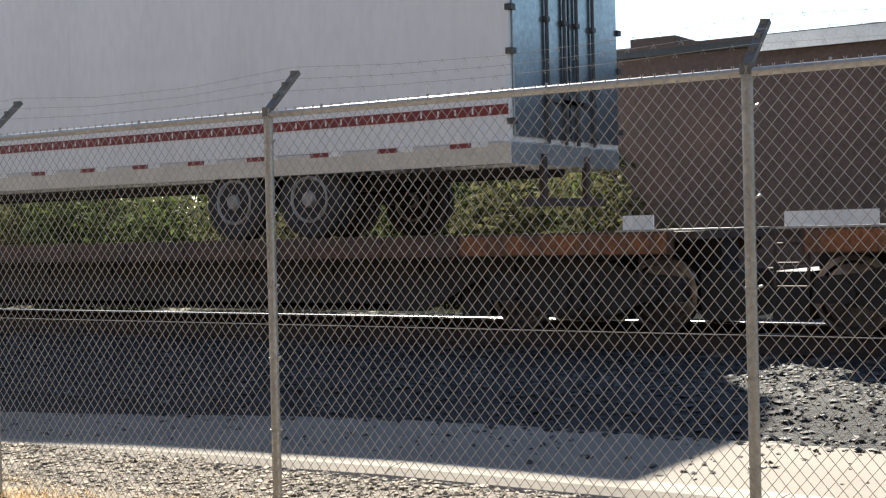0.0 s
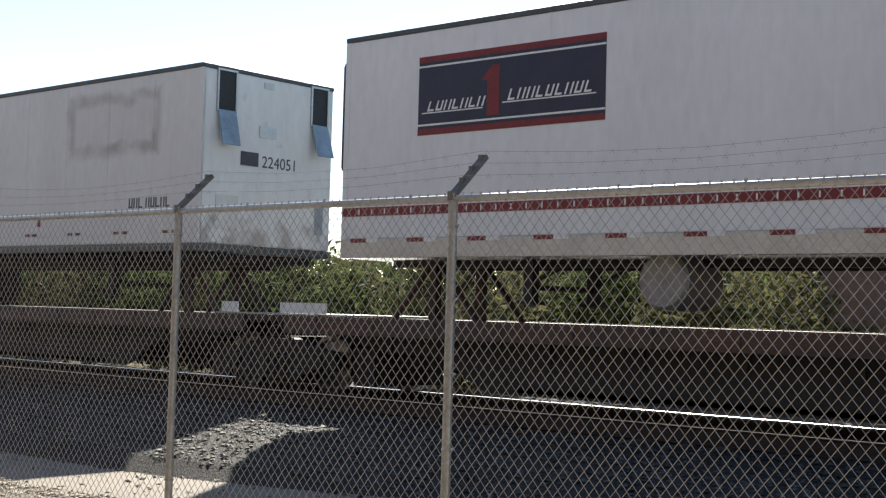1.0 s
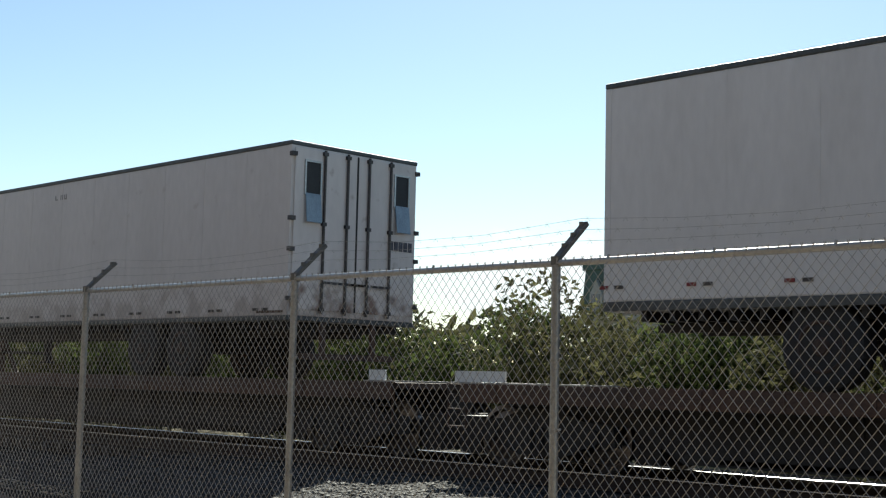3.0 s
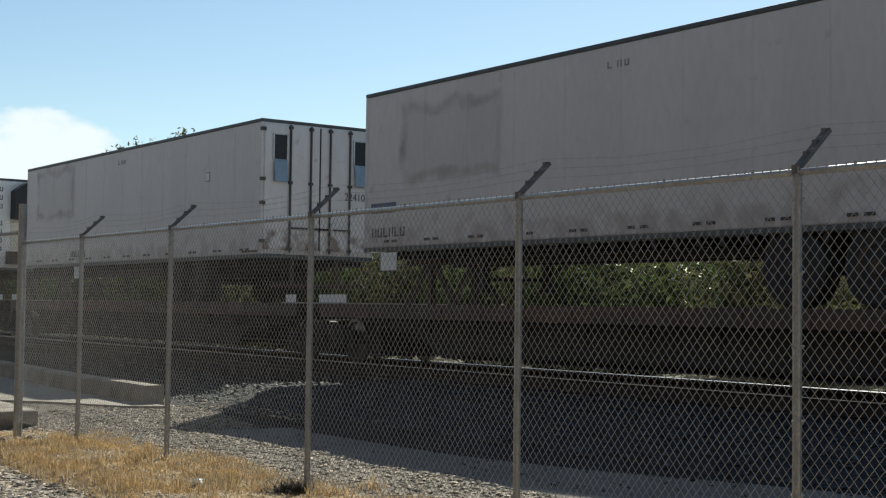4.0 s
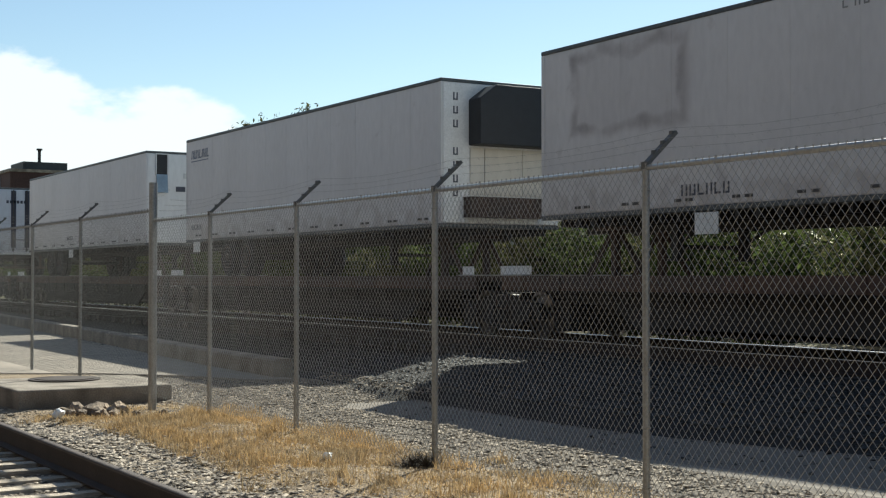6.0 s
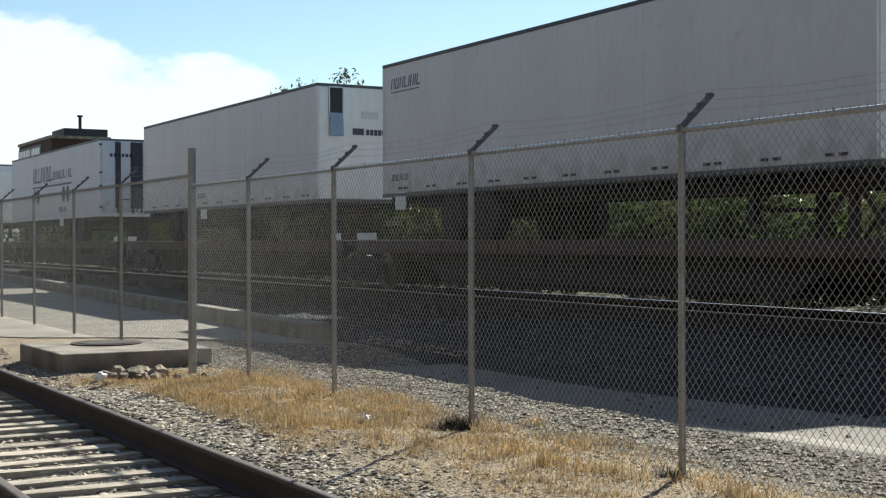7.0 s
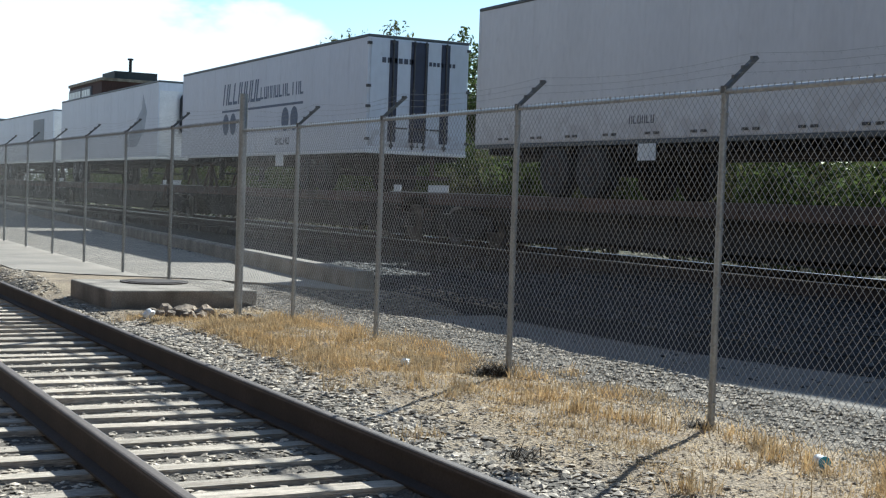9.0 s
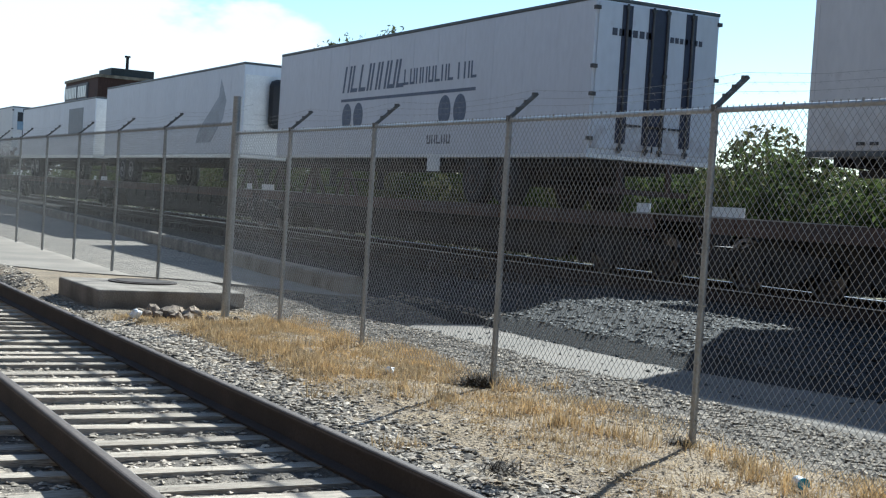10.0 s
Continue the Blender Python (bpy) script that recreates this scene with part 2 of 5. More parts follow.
M = {
    "soil": mat("dry_soil", (0.37, 0.285, 0.185), 0.95, var=0.4, scale=2.6, fine=45, bump=0.9, dist=0.03, color2=(0.235, 0.178, 0.118)),
    "gravel": mat("gravel_bed", (0.18, 0.149, 0.115), 0.95, var=0.45, scale=3, fine=45, bump=0.9, dist=0.03, color2=(0.105, 0.0868, 0.0682)),
    "stone": mat("crushed_stone", (0.45, 0.38, 0.295), 0.9, var=0.25, scale=9, fine=80, bump=0.2, island=0.8, color2=(0.31, 0.255, 0.195)),
    "kerbstone": mat("brown_grey_gravel", (0.29, 0.24, 0.18), 0.9, var=0.25, scale=9, fine=80, bump=0.2, island=0.85, color2=(0.20, 0.165, 0.125)),
    # dark ballast stone, coloured blacker still in place of the bank's shade
    "shadestone": mat("shade_darkened_crushed_stone", (0.05, 0.051, 0.048), 0.8, var=0.3, scale=9, fine=80, bump=0.2, island=0.9, color2=(0.028, 0.029, 0.027)),
    # gravel bed by the train, its colour blackened to carry the shade there
    "shadegravel": mat("shade_darkened_gravel_bed", (0.022, 0.022, 0.022), 0.95, var=0.45, scale=3, fine=45, bump=0.9, dist=0.03, color2=(0.013, 0.013, 0.013)),
    "concrete": mat("concrete", (0.281, 0.242, 0.196), 0.9, var=0.16, scale=1.1, fine=70, bump=0.35, dist=0.004, color2=(0.212, 0.183, 0.149)),
    "paving": mat("dusty_paving", (0.185, 0.157, 0.128), 0.92, var=0.16, scale=0.9, fine=50, bump=0.4, dist=0.006, color2=(0.148, 0.126, 0.102)),
    "slab": mat("weathered_concrete", (0.31, 0.27, 0.22), 0.92, var=0.28, scale=2.5, fine=60, bump=0.5, dist=0.006, color2=(0.165, 0.138, 0.108)),
    "straw": mat("dry_grass", (0.55, 0.385, 0.19), 0.85, var=0.2, scale=2, fine=20, bump=0, island=0.45, color2=(0.45, 0.35, 0.215)),
    "galv": mat("galvanised_steel", (0.34, 0.345, 0.345), 0.45, 0.8, var=0.18, scale=6, fine=50, bump=0.1, dist=0.001),
    # darker wire tone for the street fence and the silhouetted barb arms
    "farwire": mat("darkened_wire", (0.13, 0.128, 0.122), 0.7, 0.2, var=0.15, scale=8, fine=60, bump=0),
    "galvrail": mat("bright_galvanised_pipe", (0.38, 0.38, 0.375), 0.36, 0.55, var=0.15, scale=5, fine=40, bump=0.05, dist=0.001),
    "wire": mat("galvanised_wire", (0.36, 0.355, 0.345), 0.55, 0.3, var=0.15, scale=8, fine=60, bump=0),
    "tie": mat("weathered_timber", (0.66, 0.57, 0.455), 0.92, var=0.5, scale=3, fine=26, bump=0.9, dist=0.014, color2=(0.44, 0.36, 0.28), stretch=(9, 0.5, 9), ob_random=0.28),
    "darktie": mat("creosoted_timber", (0.10, 0.085, 0.075), 0.9, var=0.35, scale=3, fine=26, bump=0.6, dist=0.01, stretch=(6, 0.6, 6)),
    "weeds": mat("weedy_ground", (0.13, 0.13, 0.06), 0.95, var=0.4, scale=0.4, fine=9, bump=0.6, dist=0.05, color2=(0.20, 0.17, 0.10)),
    # plain dark surface for the added wall out of view
    "backwall": mat("sky_blocker_dark", (0.10, 0.085, 0.075), 0.95, var=0.2, scale=0.5, fine=8, bump=0.2),
    "rust": mat("rusty_rail", (0.055, 0.039, 0.032), 0.8, 0.2, var=0.3, scale=3, fine=60, bump=0.4, dist=0.002),
    "railhead": mat("worn_rail_head", (0.78, 0.77, 0.75), 0.2, 1.0, var=0.12, scale=3, fine=30, bump=0.02),
    "oldhead": mat("dull_rail_head", (0.10, 0.075, 0.062), 0.75, 0.1, var=0.3, scale=3, fine=50, bump=0.3, dist=0.002),
    "car": mat("railcar_steel", (0.075, 0.045, 0.034), 0.7, 0.2, var=0.35, scale=1.4, fine=25, bump=0.3, color2=(0.045, 0.034, 0.03)),
    "sill": mat("oxide_red_sill", (0.115, 0.058, 0.036), 0.65, 0.1, var=0.35, scale=0.9, fine=22, bump=0.25, color2=(0.06, 0.04, 0.032), stretch=(0.6, 1, 2)),
    "black": mat("underframe_black", (0.028, 0.027, 0.027), 0.7, 0.1, var=0.3, scale=3, fine=30, bump=0.2),
    "rubber": mat("tyre_rubber", (0.03, 0.03, 0.031), 0.85, var=0.25, scale=5, fine=60, bump=0.3),
    "disc": mat("dusty_wheel_disc", (0.30, 0.29, 0.28), 0.55, 0.3, var=0.2, scale=5, fine=40, bump=0.1),
    "alu": mat("dull_aluminium", (0.50, 0.51, 0.52), 0.38, 0.8, var=0.14, scale=2, fine=30, bump=0.05),
    "trim": mat("dark_roof_rail", (0.10, 0.11, 0.115), 0.5, 0.4, var=0.25, scale=3, fine=30, bump=0.1),
    "rod": mat("lock_rod_steel", (0.09, 0.085, 0.085), 0.55, 0.5, var=0.3, scale=4, fine=40, bump=0.1),
    "blue": mat("faded_blue_paint", (0.27, 0.37, 0.47), 0.6, var=0.2, scale=5, fine=40, bump=0.05),
    "navy": mat("navy_paint", (0.022, 0.026, 0.055), 0.45, var=0.2, scale=3, fine=30, bump=0.03),
    "red": mat("red_paint", (0.21, 0.018, 0.022), 0.5, var=0.2, scale=3, fine=30, bump=0.03),
    "white": mat("white_paint", (0.80, 0.80, 0.78), 0.5, var=0.1, scale=3, fine=30, bump=0.03),
    "ink": mat("dark_lettering", (0.07, 0.075, 0.10), 0.6, var=0.25, scale=9, fine=60, bump=0),
    "fadedink": mat("faded_lettering", (0.14, 0.17, 0.24), 0.6, var=0.25, scale=9, fine=60, bump=0),
    "vent": mat("dark_vent", (0.02, 0.022, 0.026), 0.6, var=0.2, scale=6, fine=40, bump=0.1),
    "steel": mat("stainless_door", (0.30, 0.345, 0.385), 0.28, 0.85, var=0.22, scale=1.6, fine=18, bump=0.1),
    "band": mat("faded_orange_paint", (0.30, 0.105, 0.03), 0.7, var=0.45, scale=1.6, fine=20, bump=0.2, color2=(0.12, 0.06, 0.035), stretch=(2.2, 1, 1)),
    "leaf": mat("green_leaves", (0.070, 0.090, 0.028), 0.6, var=0.3, scale=1.0, fine=9, bump=0, island=0.55, color2=(0.042, 0.058, 0.02)),
    "leaf2": mat("olive_leaves", (0.095, 0.092, 0.042), 0.65, var=0.3, scale=0.8, fine=9, bump=0, island=0.5, color2=(0.072, 0.074, 0.034)),
    "rubble": mat("brown_rubble", (0.225, 0.175, 0.125), 0.95, var=0.35, scale=6, fine=40, bump=0.7, dist=0.02, color2=(0.13, 0.10, 0.075), ob_random=0.4, island=0.5),
    "bark": mat("bark", (0.12, 0.095, 0.07), 0.95, var=0.35, scale=6, fine=40, bump=0.7, dist=0.02, stretch=(3, 3, 0.6)),
    "brick": mat("brown_brick", (0.105, 0.07, 0.058), 0.9, var=0.25, scale=0.7, fine=14, bump=0.3, dist=0.01, color2=(0.08, 0.057, 0.05)),
    "redbrick": mat("red_brick", (0.075, 0.04, 0.034), 0.9, var=0.25, scale=0.4, fine=8, bump=0.2, dist=0.01),
    "tealroof": mat("weathered_teal_roof", (0.03, 0.075, 0.07), 0.65, var=0.3, scale=0.5, fine=5, bump=0.2),
    "slate": mat("slate_roof", (0.045, 0.052, 0.055), 0.7, var=0.3, scale=0.5, fine=5, bump=0.2),
    "stonewall": mat("pale_stone", (0.30, 0.295, 0.285), 0.85, var=0.15, scale=0.4, fine=5, bump=0.2),
    "glass": mat("dark_glass", (0.03, 0.04, 0.05), 0.08, var=0.1, scale=1, fine=5, bump=0),
    "cyan": mat("blue_can_end", (0.03, 0.30, 0.46), 0.4, 0.2, var=0.15, scale=20, fine=90, bump=0.1, dist=0.001),
}


# ---- mesh helpers ----
def box(bm, x0, x1, y0, y1, z0, z1, bevel=0.0):
    vs = bmesh.ops.create_cube(bm, size=1.0)["verts"]
    for v in vs:
        v.co = Vector(((x0 + x1) / 2 + v.co.x * (x1 - x0), (y0 + y1) / 2 + v.co.y * (y1 - y0), (z0 + z1) / 2 + v.co.z * (z1 - z0)))
    if bevel:
        es = {e for v in vs for e in v.link_edges}
        bmesh.ops.bevel(bm, geom=list(es), offset=bevel, segments=2, affect="EDGES", profile=0.5)
    return vs


def rod(bm, a, b, r, seg=8, r2=None):
    a, b = Vector(a), Vector(b)
    d = b - a
    m = Matrix.Translation((a + b) / 2) @ d.to_track_quat("Z", "Y").to_matrix().to_4x4()
    return bmesh.ops.create_cone(bm, cap_ends=True, segments=seg, radius1=r, radius2=r if r2 is None else r2, depth=d.length, matrix=m)["verts"]


def lathe(bm, profile, seg=28, centre=(0, 0, 0)):
    """Turn (radius, along y) pairs about the y axis."""
    c = Vector(centre)
    rings = []
    for r, y in profile:
        rings.append([bm.verts.new(c + Vector((r * math.cos(2 * math.pi * k / seg), y, r * math.sin(2 * math.pi * k / seg)))) for k in range(seg)])
    for p, q in zip(rings, rings[1:]):
        for k in range(seg):
            bm.faces.new((p[k], p[(k + 1) % seg], q[(k + 1) % seg], q[k]))
    bm.faces.new(rings[0][::-1])
    bm.faces.new(rings[-1])


def mesh_of(name, bm, material, smooth=False):
    bmesh.ops.recalc_face_normals(bm, faces=bm.faces)
    me = bpy.data.meshes.new(name)
    bm.to_mesh(me)
    bm.free()
    me.materials.append(material)
    if smooth:
        me.polygons.foreach_set("use_smooth", [True] * len(me.polygons))
    return me


def part(name, bm, material, parent=None, label="", smooth=False):
    ob = new(name, mesh_of(name, bm, material, smooth))
    ob.parent = parent
    if label:
        tagged(ob, label)
    return ob


def pieces(name, rows, material, parent=None, label="", bevel=0.0):
    """One part for each row of box sides."""
    return [boxes(name, [r], material, parent, label, bevel) for r in rows]


def boxes(name, rows, material, parent=None, label="", bevel=0.0):
    bm = bmesh.new()
    for r in rows:
        box(bm, *r, bevel=bevel)
    return part(name, bm, material, parent, label)


def thing(name, label, category, group="", m=None):
    ob = new(name)
    ob.empty_display_size = 0.2
    if m is not None:
        ob.matrix_basis = m
    return tagged(ob, label, category, group)


def raw(name, verts, faces, material, parent=None):
    me = bpy.data.meshes.new(name)
    me.from_pydata([tuple(v) for v in verts], [], faces)
    me.materials.append(material)
    ob = new(name, me)
    ob.parent = parent
    return ob


def writing(text, size, material, m, parent, name="lettering", squeeze=1.0, shear=0.0, bold=0.0):
    """Flat letters, turned into a mesh, on the face given by m (x along the text, z out of the face)."""
    cu = bpy.data.curves.new(name, "FONT")
    cu.body, cu.size, cu.extrude, cu.shear, cu.offset = text, size, 0.003, shear, bold
    cu.resolution_u = 3
    tmp = bpy.data.objects.new(name, cu)
    scene.collection.objects.link(tmp)
    dg = bpy.context.evaluated_depsgraph_get()
    me = bpy.data.meshes.new_from_object(tmp.evaluated_get(dg))
    bpy.data.objects.remove(tmp)
    me.transform(m @ Matrix.Diagonal((squeeze, 1, 1, 1)))
    me.materials.clear()
    me.materials.append(material)
    ob = new(name, me)
    ob.parent = parent
    return ob


def glyphs(pattern, x0, z0, w, h, gap, material, parent, name="lettering", lean=0.0, proud=0.0):
    """Lettering drawn as plain strokes: for each sign a stem, and a second stem and bars where the pattern's digit says so."""
    t = w * 0.24
    x = x0
    for c in pattern:
        k = int(c)
        if k == 0:
            x += w * 0.6
            continue
        strokes = [(x, x + t, z0, z0 + h)]
        if k != 1:
            if k & 2:
                strokes.append((x + w - t, x + w, z0, z0 + h))
            if k & 4:
                strokes.append((x + t, x + w - (t if k & 2 else 0), z0, z0 + t))
            if k & 8:
                strokes.append((x + t, x + w - (t if k & 2 else 0), z0 + h - t, z0 + h))
        bm = bmesh.new()
        for xa, xb, za, zb in strokes:
            q = [(xa + lean * (za - z0), za), (xb + lean * (za - z0), za), (xb + lean * (zb - z0), zb), (xa + lean * (zb - z0), zb)]
            a = [bm.verts.new((u, -0.006 + proud, v)) for u, v in q]
            b = [bm.verts.new((u, 0.004 + proud, v)) for u, v in q]
            bm.faces.new(a)
            for i in range(4):
                bm.faces.new((a[i], b[i], b[(i + 1) % 4], a[(i + 1) % 4]))
        part(name, bm, material, parent)
        x += (t if k == 1 else w) + gap


SIDE = Matrix(((1, 0, 0, 0), (0, 0, -1, 0), (0, 1, 0, 0), (0, 0, 0, 1)))  # text on a face that looks to -y
END = Matrix(((0, 0, 1, 0), (1, 0, 0, 0), (0, 1, 0, 0), (0, 0, 0, 1)))    # text on a face that looks to +x


def side_at(x, y, z):
    return Matrix.Translation((x, y, z)) @ SIDE


def end_at(x, y, z):
    return Matrix.Translation((x, y, z)) @ END


rng = np.random.default_rng(7)

# ---- ground ----
FENCE_Y, FENCE_K = 5.254, 0.003
RAIL_Y, RAIL_K = 3.213, 0.012


def fence_y(x):
    return FENCE_Y + FENCE_K * x


def ramp(v, a, b):
    t = min(1.0, max(0.0, (v - a) / (b - a)))
    return t * t * (3 - 2 * t)


def kerb_drop(x):
    """The pavement sinks below the gravel towards the driveway."""
    return -0.2 * ramp(-x, 4.5, 12.0) * (1 - ramp(-x, 14.0, 17.0))


def ground_z(x, y):
    yr = y - RAIL_K * x
    z = -0.238 + 0.165 * ramp(yr, 3.1, 3.5) + 0.063 * ramp(yr, 3.6, 4.3) + 0.12 * ramp(-yr, -1.3, 0.2)
    z -= 0.13 * ramp(-x, 12.5, 15.2) * ramp(7.0 - y, 0.0, 0.8)
    z += 0.15 * ramp(y, 8.6, 9.6)
    if y < 8.7:
        z += 0.022 * noise.noise((x * 1.3, y * 1.3, 0)) + 0.008 * noise.noise((x * 5, y * 5, 3))
    else:
        z += 0.03 * noise.noise((x * 1.1, y * 1.1, 5))
    if y < 6.6:
        z += 0.045 * ramp(y, 5.9, 6.5) * (1 - 0.5 * ramp(-x, 4.5, 11.5))
    if y > 6.6 and y < 8.3:
        z = min(z, -0.03 + kerb_drop(x))
    if y > 8.3:
        z += 0.06 * ramp(y, 8.3, 8.6)
    drive = ramp(-x, 18.3, 19.4) * ramp(yr, 3.3, 3.7) * ramp(-y, -9.6, -9.0)
    z = z * (1 - drive) - 0.012 * drive
    if x < -18.3 and y > 3.6:
        z = min(z, -0.012)
    return z


def make_ground():
    xs = np.concatenate([[-900, -500, -300, -200, -140, -100, -75, -60, -50, -42], np.arange(-36, 5.01, 0.3), [7, 10, 15, 25, 45, 80, 150, 300, 600, 900]])
    ys = np.concatenate([[-600, -300, -120, -60, -30, -15, -8, -5, -3, -2], np.arange(-1.0, 18.9, 0.25), [20, 23, 28, 35, 50, 80, 140, 250, 450, 900]])
    vs = [(x, y, ground_z(x, y)) for y in ys for x in xs]
    n = len(xs)
    fs = [(j * n + i, j * n + i + 1, (j + 1) * n + i + 1, (j + 1) * n + i) for j in range(len(ys) - 1) for i in range(n - 1)]
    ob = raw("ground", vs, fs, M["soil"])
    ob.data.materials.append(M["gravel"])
    ob.data.materials.append(M["shadegravel"])
    ob.data.materials.append(M["weeds"])
    for p in ob.data.polygons:
        c = p.center
        yr = c.y - RAIL_K * c.x
        edge = 0.35 * noise.noise((c.x * 0.9, c.y * 0.9, 9))
        p.material_index = 1 if (-0.3 < yr < 3.62 + edge) or (5.55 + edge < c.y < 18) else 0
        # band around the main track gets the gravel with shade in its colour
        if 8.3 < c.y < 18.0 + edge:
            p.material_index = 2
        if c.y > 18.0 + edge:
            p.material_index = 3
        p.use_smooth = True
    tagged(ob, "dry dusty soil and grey gravel ground", "ground", kind="structure")


make_ground()

# added, never in view: cuts the sky light that fills the shade
wall = boxes("wall_south", [(-90, 60, -9.4, -9.0, -0.3, 11.0)], M["backwall"])
tagged(wall, "added unseen dark wall behind the camera that blocks sky light", "wall", kind="structure")

# concrete strip, kerb and street beyond the fence
def make_pavement():
    verts, faces = [], []
    xs = [-14.6 + 0.4 * i for i in range(50)] + [60]
    for i, x in enumerate(xs):
        y0 = 6.915 + 0.004 * (x + 6) if x < 12 else 6.98
        if x < -13.6:
            y0 += 0.5 * (-13.6 - x) ** 2
        z = 0.078 + kerb_drop(x)
        verts += [(x, y0, -0.3), (x, y0, z), (x, 8.5, z), (x, 8.5, -0.3)]
        if i:
            b = 4 * i
            faces += [(b - 4 + k, b - 4 + (k + 1) % 4, b + (k + 1) % 4, b + k) for k in range(4)]
    faces += [(0, 1, 2, 3), (b + 3, b + 2, b + 1, b)]
    return raw("pavement", verts, faces, M["paving"])


ob = make_pavement()
tagged(ob, "pale concrete pavement strip beside the tracks", "pavement", kind="structure")


def make_road():
    bm = bmesh.new()
    pts = [(-17.2, 7.86), (-17.5, 7.35), (-18.8, 6.7), (-19.7, 5.9), (-20.6, 4.4), (-21.6, 3.62), (-200, 1.5), (-200, 19.8), (-70, 11.45), (-40, 9.45), (-27.6, 8.57), (-20.5, 8.0), (-17.5, 7.9)]
    top = [bm.verts.new((x, y, 0.004)) for x, y in pts]
    low = [bm.verts.new((x, y, -0.3)) for x, y in pts]
    bm.faces.new(top)
    for i in range(len(pts)):
        j = (i + 1) % len(pts)
        bm.faces.new((top[i], low[i], low[j], top[j]))
    ob = part("road", bm, M["concrete"])
    tagged(ob, "sunlit pale concrete driveway crossing", "road", kind="structure")


make_road()


def make_kerb():
    kerb = thing("kerb", "rounded pale concrete kerb along the pavement", "kerb")
    kerb["kind"] = "structure"
    x = -14.2
    proto = None
    while x < 12:
        bm = bmesh.new()
        prof = [(-0.20, -0.3), (-0.20, -0.02), (-0.13, 0.045), (-0.05, 0.08), (0.06, 0.09), (0.15, 0.088), (0.19, 0.07), (0.19, -0.3)]
        ends = [[bm.verts.new((x_, y_, z_)) for y_, z_ in prof] for x_ in (0.0, 2.392)]
        for k_ in range(len(prof)):
            bm.faces.new((ends[0][k_], ends[0][(k_ + 1) % 8], ends[1][(k_ + 1) % 8], ends[1][k_]))
        bm.faces.new(ends[0][::-1])
        bm.faces.new(ends[1])
        if proto is None:
            proto = mesh_of("kerb_stone", bm, M["concrete"])
        else:
            bm.free()
        ob = new("kerb_stone", proto)
        ob.parent = kerb
        za, zb = kerb_drop(x), kerb_drop(x + 2.4)
        ob.matrix_basis = pose(x, 6.74 + 0.004 * (x + 6), za, 0, -math.degrees(math.atan2(zb - za, 2.4)), 0.3)
        x += 2.4
    

make_kerb()


def make_low_wall():
    """Long low concrete upstand along the far side of the driveway."""
    line = [(-17.7, 7.75), (-20.5, 7.85), (-27.6, 8.42), (-40, 9.3), (-70, 11.3)]
    bm = bmesh.new()
    rings = []
    for x, y in line:
        rings.append([bm.verts.new((x + 0.02 * d, y + d, z)) for d, z in ((0, -0.2), (0.0, 0.23), (0.03, 0.26), (0.27, 0.26), (0.30, 0.23), (0.30, -0.2))])
    for p, q in zip(rings, rings[1:]):
        for k in range(6):
            bm.faces.new((p[k], p[(k + 1) % 6], q[(k + 1) % 6], q[k]))
    bm.faces.new(rings[0])
    bm.faces.new(rings[-1][::-1])
    w = part("low_wall", bm, M["slab"])
    tagged(w, "low weathered concrete upstand beside the driveway", "low wall", kind="structure")


make_low_wall()


def make_slab():
    s = thing("manhole_slab", "raised weathered concrete slab with an iron manhole cover", "concrete slab")
    bm = bmesh.new()
    pts = [(-16.35, 3.87), (-16.35, 5.78), (-18.25, 5.9), (-18.4, 3.81)]
    top = [bm.verts.new((x, y, 0.08)) for x, y in pts]
    low = [bm.verts.new((x, y, -0.35)) for x, y in pts]
    bm.faces.new(top)
    for i in range(4):
        j = (i + 1) % 4
        bm.faces.new((top[i], low[i], low[j], top[j]))
    bmesh.ops.bevel(bm, geom=list(bm.edges), offset=0.025, segments=2, affect="EDGES", profile=0.5)
    part("block", bm, M["slab"], s)
    bm = bmesh.new()
    rod(bm, (-17.75, 4.8, 0.08), (-17.75, 4.8, 0.098), 0.46, 32)
    rod(bm, (-17.75, 4.8, 0.098), (-17.75, 4.8, 0.106), 0.38, 32)
    part("manhole_cover", bm, M["rust"], s, "rusty round iron manhole cover")


make_slab()


# ---- the siding in front of the fence ----
def rail_profile(bm, x0, x1, y, z_top, head_only=False, slope=0.0):
    prof = [(-0.07, -0.20), (0.07, -0.20), (0.07, -0.185), (0.012, -0.165), (0.012, -0.045), (0.036, -0.035), (0.036, -0.006), (0.028, 0.0), (-0.028, 0.0), (-0.036, -0.006), (-0.036, -0.035), (-0.012, -0.045), (-0.012, -0.165), (-0.07, -0.185)]
    if head_only:
        prof = [(0.037, -0.022), (0.037, -0.016), (0.0345, -0.006), (0.029, -0.0005), (0.018, 0.003), (-0.018, 0.003), (-0.029, -0.0005), (-0.0345, -0.006), (-0.037, -0.016), (-0.037, -0.022)]
    a = [bm.verts.new((x0, y + slope * x0 + p, z_top + q)) for p, q in prof]
    b = [bm.verts.new((x1, y + slope * x1 + p, z_top + q)) for p, q in prof]
    n = len(prof)
    for i in range(n):
        bm.faces.new((a[i], a[(i + 1) % n], b[(i + 1) % n], b[i]))
    bm.faces.new(a[::-1])
    bm.faces.new(b)


